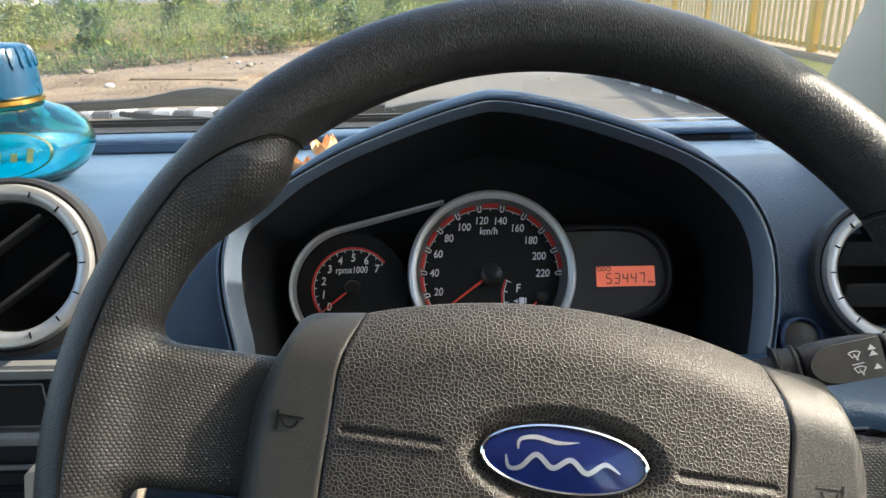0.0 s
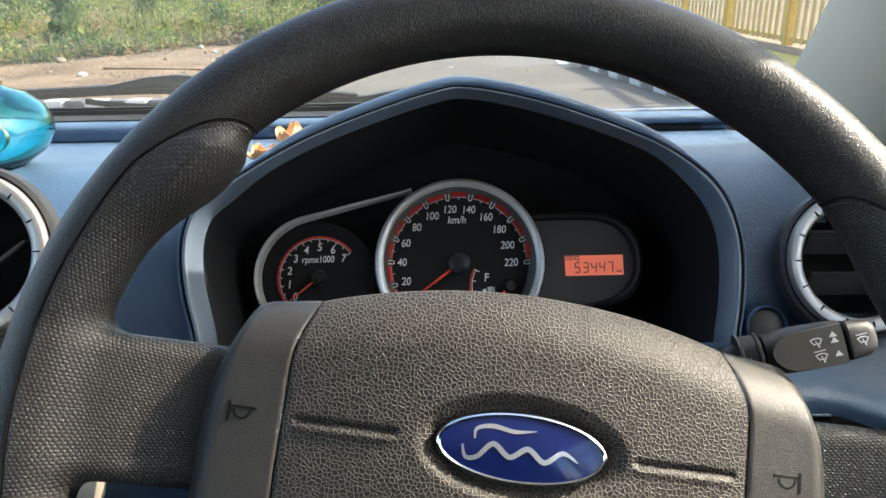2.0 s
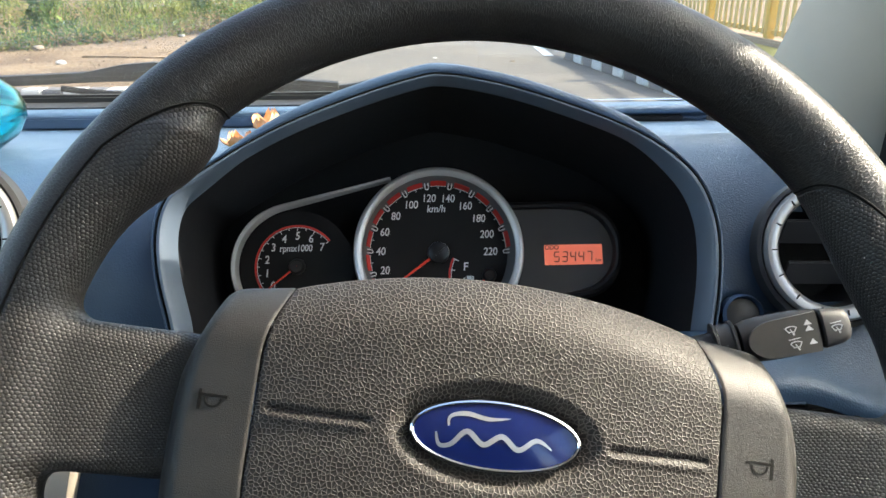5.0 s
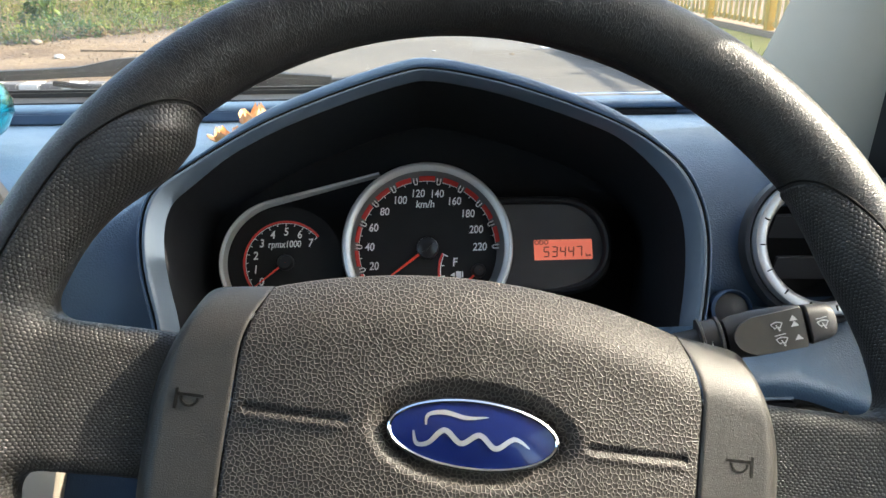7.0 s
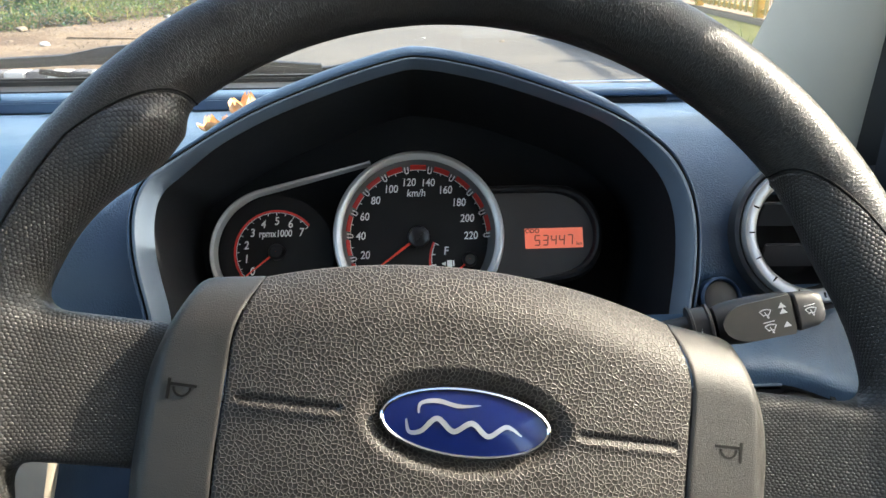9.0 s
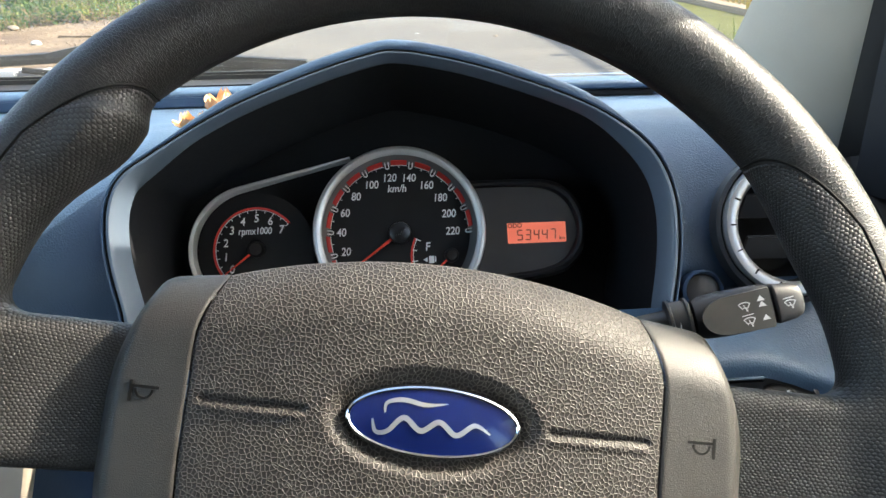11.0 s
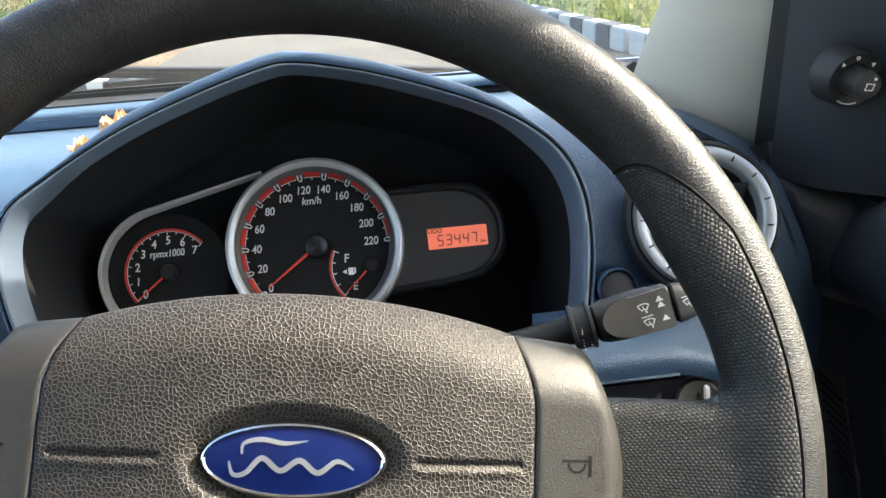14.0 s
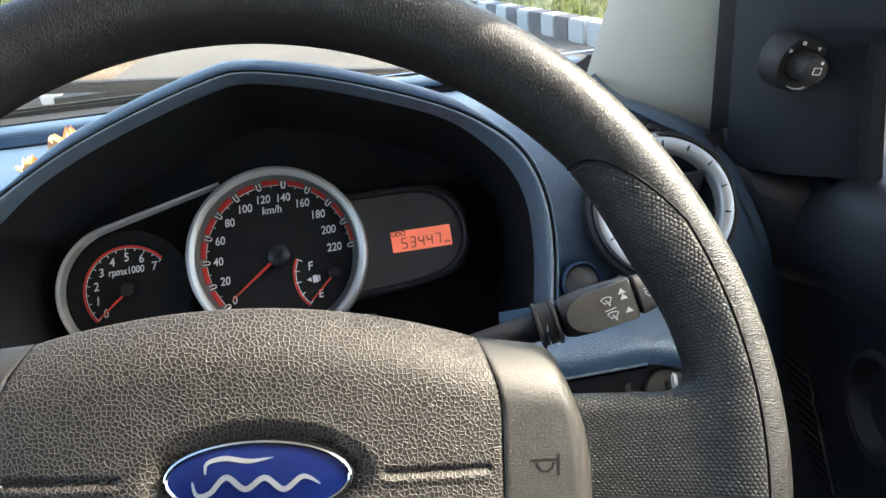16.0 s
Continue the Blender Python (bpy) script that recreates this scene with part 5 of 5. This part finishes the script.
part("wiper_arm", tube(spline([(-0.47, 0.768, 0.948), (-0.42, 0.764, 0.942), (-0.36, 0.765, 0.938), (-0.33, 0.77, 0.930)], 6), 0.004, 8), WIPER, wiper)
second = copy_thing(wiper, pose(0.30, 0.035, -0.036, 0, 1.5, 0))
tagged(second, "weathered black wiper arm and blade in front of the driver", "windscreen wiper")

# ---- outdoors ----
def noise2(x, y, s):
    return noise.noise(Vector((x * s, y * s, 0.7)))


ticks = [-300, -120, -60] + [-30 + 1.0 * k for k in range(61)] + [60, 120, 300]


def ground_height(x, y):
    verge = smooth01((-1.9 - x) / 1.0) * smooth01((y - 3) / 3)
    return 0.05 * verge * (0.5 + noise2(x, y, 0.6)) if abs(x) < 40 and abs(y) < 40 else 0.0


bm = bmesh.new()
vs = [[bm.verts.new((x, y + 10, ground_height(x, y + 10) - 0.004)) for y in ticks] for x in ticks]
for i in range(len(ticks) - 1):
    for j in range(len(ticks) - 1):
        bm.faces.new((vs[i][j], vs[i + 1][j], vs[i + 1][j + 1], vs[i][j + 1]))
part("ground", bm, SAND, None, "sandy brown roadside soil strewn with litter", category="ground", kind="structure")
part("road", plate([(-1.8, -40), (2.6, -40), (2.7, 3), (2.25, 6.1), (1.85, 8.9), (2.3, 9.2), (2.6, 60), (-1.2, 60), (-1.7, 12), (-2.0, 6)], 0.0, 0.012), ASPHALT, None, "dusty grey-brown asphalt road", category="road", kind="structure")
part("road_line", plate([(1.66, 9.1), (1.78, 9.1), (1.95, 13.5), (1.83, 13.5)], 0.014, 0.018), KERB_WHITE, None, "worn white painted road line", category="road line", kind="structure")


def kerb(a, b, step, label, height=1.0):
    top = thing("kerb", Matrix.Identity(4), label, "kerb")
    way = Vector((b[0] - a[0], b[1] - a[1], 0))
    n = int(way.length / step)
    way.normalize()
    turn = math.atan2(-way.x, way.y)
    base = [box((0.18, step - 0.006, 0.20 * height), (0, 0, 0.10 * height), 0.012) for _ in (0, 1)]
    first = [part("kerb_block", base[k], (KERB_WHITE, KERB_BLACK)[k], top) for k in (0, 1)]
    for k in range(n):
        ob = first[k] if k < 2 else new("kerb_block", first[k % 2].data)
        ob.parent = top
        p = Vector((a[0], a[1], 0.004)) + way * step * (k + 0.5)
        ob.matrix_local = Matrix.Translation(p) @ Matrix.Rotation(turn + random.uniform(-0.01, 0.01), 4, "Z")
    return top


kerb((2.37, 6.07), (1.93, 8.95), 0.28, "kerb of blocks painted black and white beside the road")
kerb((3.30, 0.2), (2.37, 6.07), 0.28, "kerb of blocks painted black and white beside the road")
kerb((-1.72, 6.40), (-6.0, 6.60), 0.185, "low worn kerb painted black and white on the verge", 0.42)

# raised concrete slab on the verge
part("concrete_slab", box((1.55, 0.75, 0.040), (-3.25, 9.60, 0.018), 0.015, turn=Matrix.Rotation(radians(-14), 4, "Z")), SAND, None, "low sand-covered concrete slab on the roadside", category="slab")

# stones and litter
for k, (x, y, s) in enumerate(((-4.05, 8.75, 0.06), (-4.3, 11.7, 0.08), (-5.0, 10.3, 0.07), (-3.6, 12.1, 0.05), (-4.7, 9.3, 0.035), (-5.6, 9.6, 0.05), (-3.2, 11.4, 0.04), (-4.6, 11.2, 0.035), (1.2, 8.6, 0.04), (0.3, 9.0, 0.03), (-2.9, 10.9, 0.06))):
    bm = bmesh.new()
    bmesh.ops.create_icosphere(bm, subdivisions=2, radius=s)
    for v in bm.verts:
        v.co *= 1 + 0.35 * noise.noise(v.co * 14 + Vector((k, 0, 0)))
        v.co.z *= 0.55
    ob = part("stone" if k % 3 else "litter", bm, STONE if k % 3 else LITTER, None, "pale stone lying on the roadside" if k % 3 else "crumpled white litter on the roadside", category="stone" if k % 3 else "litter", group="stones")
    ob.matrix_world = Matrix.Translation((x, y, ground_height(x, y) + s * 0.3)) @ Matrix.Rotation(k, 4, "Z")

# gravel and crumbs of soil along the verge
rnd = random.Random(11)
verts, faces = [], []
for _ in range(5200):
    x, y = rnd.uniform(-9, -1.9), 7.0 + 4.6 * rnd.random()
    if noise2(x, y, 0.7) + rnd.uniform(-0.5, 0.5) < 0.05 or (abs(x + 3.25) < 0.9 and abs(y - 9.6) < 0.6):
        continue
    s = rnd.uniform(0.008, 0.018) * (2.0 if rnd.random() < 0.06 else 1.0)
    n, z = len(verts), ground_height(x, y)
    for a, b, c in ((1, 0, 0.2), (0.3, 0.9, 0.1), (-0.9, 0.5, 0.3), (-0.7, -0.7, 0.1), (0.4, -0.9, 0.25), (0, 0.1, 1.0)):
        verts.append((x + a * s * rnd.uniform(0.7, 1.3), y + b * s * rnd.uniform(0.7, 1.3), z + (c - 0.2) * s * 1.1))
    faces += [(n + i, n + (i + 1) % 5, n + 5) for i in range(5)]
me = bpy.data.meshes.new("gravel")
me.from_pydata(verts, [], faces)
me.materials.append(GRAVEL)
tagged(new("gravel", me), "grey-brown gravel and soil crumbs on the verge", "gravel", kind="stuff")

# ---- yellow fence ----
fence = thing("fence", Matrix.Identity(4), "yellow steel fence with broad posts and thin upright slats", "fence")
post0 = part("post", box((0.11, 0.11, 2.3), (0, 0, 1.15), 0.01), YELLOW, fence, "broad yellow post")
post0.matrix_local = Matrix.Translation((4.66, 5.5, 0))
slat0 = part("slat", box((0.030, 0.055, 2.0), (0, 0, 1.20), 0.004), PALE_YELLOW, fence)
slat0.matrix_local = Matrix.Translation((4.66, 5.68, 0))
rail0 = part("rail", box((0.05, 1.9, 0.06), (0, 0, 0), 0.006), YELLOW, fence)
rail0.matrix_local = Matrix.Translation((4.69, 6.5, 0.24))
for k in range(12):
    y = 5.5 + 2.0 * k
    if k:
        ob = new("post", post0.data)
        ob.parent, ob.matrix_local = fence, Matrix.Translation((4.66, y, 0))
    for z in (0.24, 2.15):
        if k or z > 1:
            ob = new("rail", rail0.data)
            ob.parent, ob.matrix_local = fence, Matrix.Translation((4.69, y + 1.0, z))
    for j in range(1, 11):
        if k or j > 1:
            ob = new("slat", slat0.data)
            ob.parent, ob.matrix_local = fence, Matrix.Translation((4.66, y + 0.18 * j + random.uniform(-0.01, 0.01), 0)) @ Matrix.Rotation(random.uniform(-0.01, 0.01), 4, "X")
part("fence_plinth", box((0.25, 60, 0.16), (4.68, 28, 0.08), 0.02), CONCRETE, None, "low concrete plinth under the fence", category="plinth", kind="structure")


# ---- weeds, grass and trees ----
def leaves(name, spots, mat, label, category, rnd, kind="stuff"):
    """Many small bent leaves in one mesh; spots: x, y, z, reach, leaf length."""
    verts, faces = [], []
    for x, y, z, reach, ln in spots:
        blade = rnd.random() < 0.3
        for _ in range(11):
            a, e = rnd.uniform(0, 6.283), rnd.uniform(0.75, 1.5) if blade else rnd.uniform(-0.2, 1.2)
            d = Vector((math.cos(a) * math.cos(e), math.sin(a) * math.cos(e), math.sin(e)))
            s = d.cross(Vector((0, 0, 1))).normalized()
            c = Vector((x, y, z)) + Vector((rnd.uniform(-1, 1), rnd.uniform(-1, 1), rnd.uniform(-0.7, 0.7))) * reach
            w = ln * (rnd.uniform(0.05, 0.09) if blade else rnd.uniform(0.16, 0.34))
            tip = c + d * ln * rnd.uniform(0.7, 1.2) * (2.0 if blade else 1.0) - Vector((0, 0, ln * 0.25))
            m = c.lerp(tip, 0.5) + Vector((0, 0, ln * 0.12))
            n = len(verts)
            verts += [c, m + s * w, tip, m - s * w]
            faces.append((n, n + 1, n + 2, n + 3))
    me = bpy.data.meshes.new(name)
    me.from_pydata([tuple(v) for v in verts], [], faces)
    me.materials.append(mat)
    ob = new(name, me)
    return tagged(ob, label, category, kind=kind)


rnd = random.Random(5)
spots = [[], [], [], []]
for _ in range(10000):
    x = rnd.uniform(-26, 2.5)
    y = 10.2 + 0.5 * noise2(x, 3.0, 1.1) + max(0, (x + 5.2)) * 1.25 + 30 * rnd.random() ** 2.0
    if x > -2.7 and y < 13.5 + (x + 2.7) * 2.2:
        continue
    far = smooth01((y - 11) / 5)
    dense = 0.5 + 0.5 * noise2(x, y, 0.45) + 0.35 * noise2(x + 9, y, 1.3)
    tall = (0.12 + 0.50 * far * (1 - 0.5 * smooth01((y - 18) / 8))) * (0.25 + 1.5 * max(0, dense))
    if y < 12.8 and rnd.random() < 0.45 - 0.9 * noise2(x, y, 0.8):
        continue
    k = min(3, max(0, int(1.5 + 2.6 * noise2(x + 40, y, 0.55) + 1.6 * noise2(x, y + 30, 1.7) + rnd.uniform(-0.7, 0.7))))
    for h in range(3):
        spots[(0, 1, 3, 2)[k] if h or y > 14 else 2].append((x + rnd.uniform(-0.15, 0.15), y + rnd.uniform(-0.15, 0.15), max(0.03, tall * (h + 0.5) / 3), 0.16 + 0.10 * far, 0.05 + 0.09 * rnd.random() ** 2))
# taller leafy plants among the weeds
for _ in range(150):
    x = rnd.uniform(-24, 1.5)
    y = 11.4 + max(0, x + 5.2) * 1.3 + 18 * rnd.random() ** 1.6
    h, k = rnd.uniform(0.35, 0.95), rnd.choice((0, 0, 1, 3, 3))
    for j in range(int(22 * h / 0.6)):
        q = rnd.random()
        r = 0.30 * h * (1.1 - q)
        a = rnd.uniform(0, 6.283)
        spots[k].append((x + r * math.cos(a), y + r * math.sin(a), 0.08 + q * h, 0.10, 0.10 + 0.10 * rnd.random()))
for k, n in enumerate(("green", "pale green", "dry straw-coloured", "deep green")):
    leaves("weeds", spots[k], LEAF[k], "dense %s weeds and low scrub on waste ground" % n, "weeds", rnd)
spots = [[], []]
for _ in range(1500):
    y = rnd.uniform(3.5, 16)
    x = rnd.uniform(2.75 - 0.16 * (y - 4) + 0.1 if y < 11.5 else 1.9, 7.5)
    if x < 4.6 and (y < 6.5 or x < 3.3):
        spots[rnd.random() < 0.45].append((x, y, 0.05, 0.10, 0.10 + 0.06 * rnd.random()))
for k, n in enumerate(("fresh green", "yellow-green")):
    leaves("grass", spots[k], LEAF[k], "%s grass behind the kerb" % n, "grass", rnd)
part("grass_soil", plate([(2.48, 6.07), (3.45, 0.2), (4.5, 0.2), (4.5, 60), (2.7, 60), (2.5, 9.3), (1.98, 9.1)], 0.0, 0.10), LEAF[1], None, "raised grassy strip behind the kerb", category="ground", kind="structure")
part("weed_soil", grid(lambda u, v: Vector((-30 + 32.5 * u, 10.8 + max(0, (-30 + 32.5 * u + 5.2)) * 1.25 + 40 * v, 0.06 + 0.25 * smooth01(v * 6))), 30, 20), LEAF[2], None, "weedy waste ground", category="ground", kind="structure")


def tree(x, y, h, seed, label):
    rnd = random.Random(seed)
    t = thing("tree", Matrix.Translation((x, y, 0)), label, "tree", "trees")
    part("trunk", tube(spline([(0, 0, -0.1), (0.1, 0, h * 0.3), (0.0, 0.1, h * 0.6), (0.1, 0, h * 0.8)], 4), [0.16 - 0.010 * k for k in range(13)], 8), BARK, t)
    for k in range(5):
        a = 6.28 * k / 5 + rnd.uniform(-0.4, 0.4)
        part("limb", tube([(0.05, 0, h * (0.4 + 0.07 * k)), (math.cos(a) * h * 0.15, math.sin(a) * h * 0.15, h * (0.55 + 0.07 * k)), (math.cos(a) * h * 0.3, math.sin(a) * h * 0.3, h * (0.62 + 0.07 * k))], [0.07, 0.045, 0.02], 6), BARK, t)
    spots = []
    for _ in range(260):
        a, r = rnd.uniform(0, 6.28), h * 0.38 * rnd.random() ** 0.6
        z = h * rnd.uniform(0.38, 1.0)
        if r < h * 0.4 * math.sin(math.pi * min(0.98, max(0.05, (z / h - 0.3) / 0.75))) + 0.2:
            spots.append((r * math.cos(a), r * math.sin(a), z, 0.35, 0.32))
    crown = leaves("crown", spots, LEAF[3 if seed % 2 else 0], "", "", rnd, "")
    crown.parent = t


tree(-10.5, 30, 3.6, 1, "small dark green tree beyond the scrub")
tree(-6.0, 34, 4.2, 2, "leafy green tree beyond the scrub")
tree(-20, 33, 4.0, 3, "small dark green tree beyond the scrub")
tree(-2.5, 40, 4.6, 5, "leafy tree near the far houses")


def house(x, y, w, h, mat, label):
    t = thing("house", Matrix.Translation((x, y, 0)), label, "house", "far houses")
    part("wall", box((w, 6, h), (0, 0, h / 2), 0.03), mat, t)
    part("roof", box((w + 0.6, 6.6, 0.25), (0, 0, h + 0.12), 0.03), CONCRETE, t)
    n = max(2, int(w / 2.5))
    for k in range(n):
        wx = -w / 2 + (k + 0.5) * w / n
        win = part("window", box((1.0, 0.08, 1.1), (wx, -3.02, 1.7), 0.02), LITTER, t)
        part("pane", box((0.84, 0.04, 0.94), (wx, -3.06, 1.7)), DIAL, win)


house(-24, 58, 9, 3.4, HOUSE[0], "low cream house far across the waste ground")
house(-12, 62, 10, 3.6, HOUSE[1], "low pale blue house far across the waste ground")
house(-4, 60, 6, 3.2, HOUSE[2], "low pinkish house far across the waste ground")
house(-38, 60, 11, 3.6, HOUSE[0], "low cream house far across the waste ground")
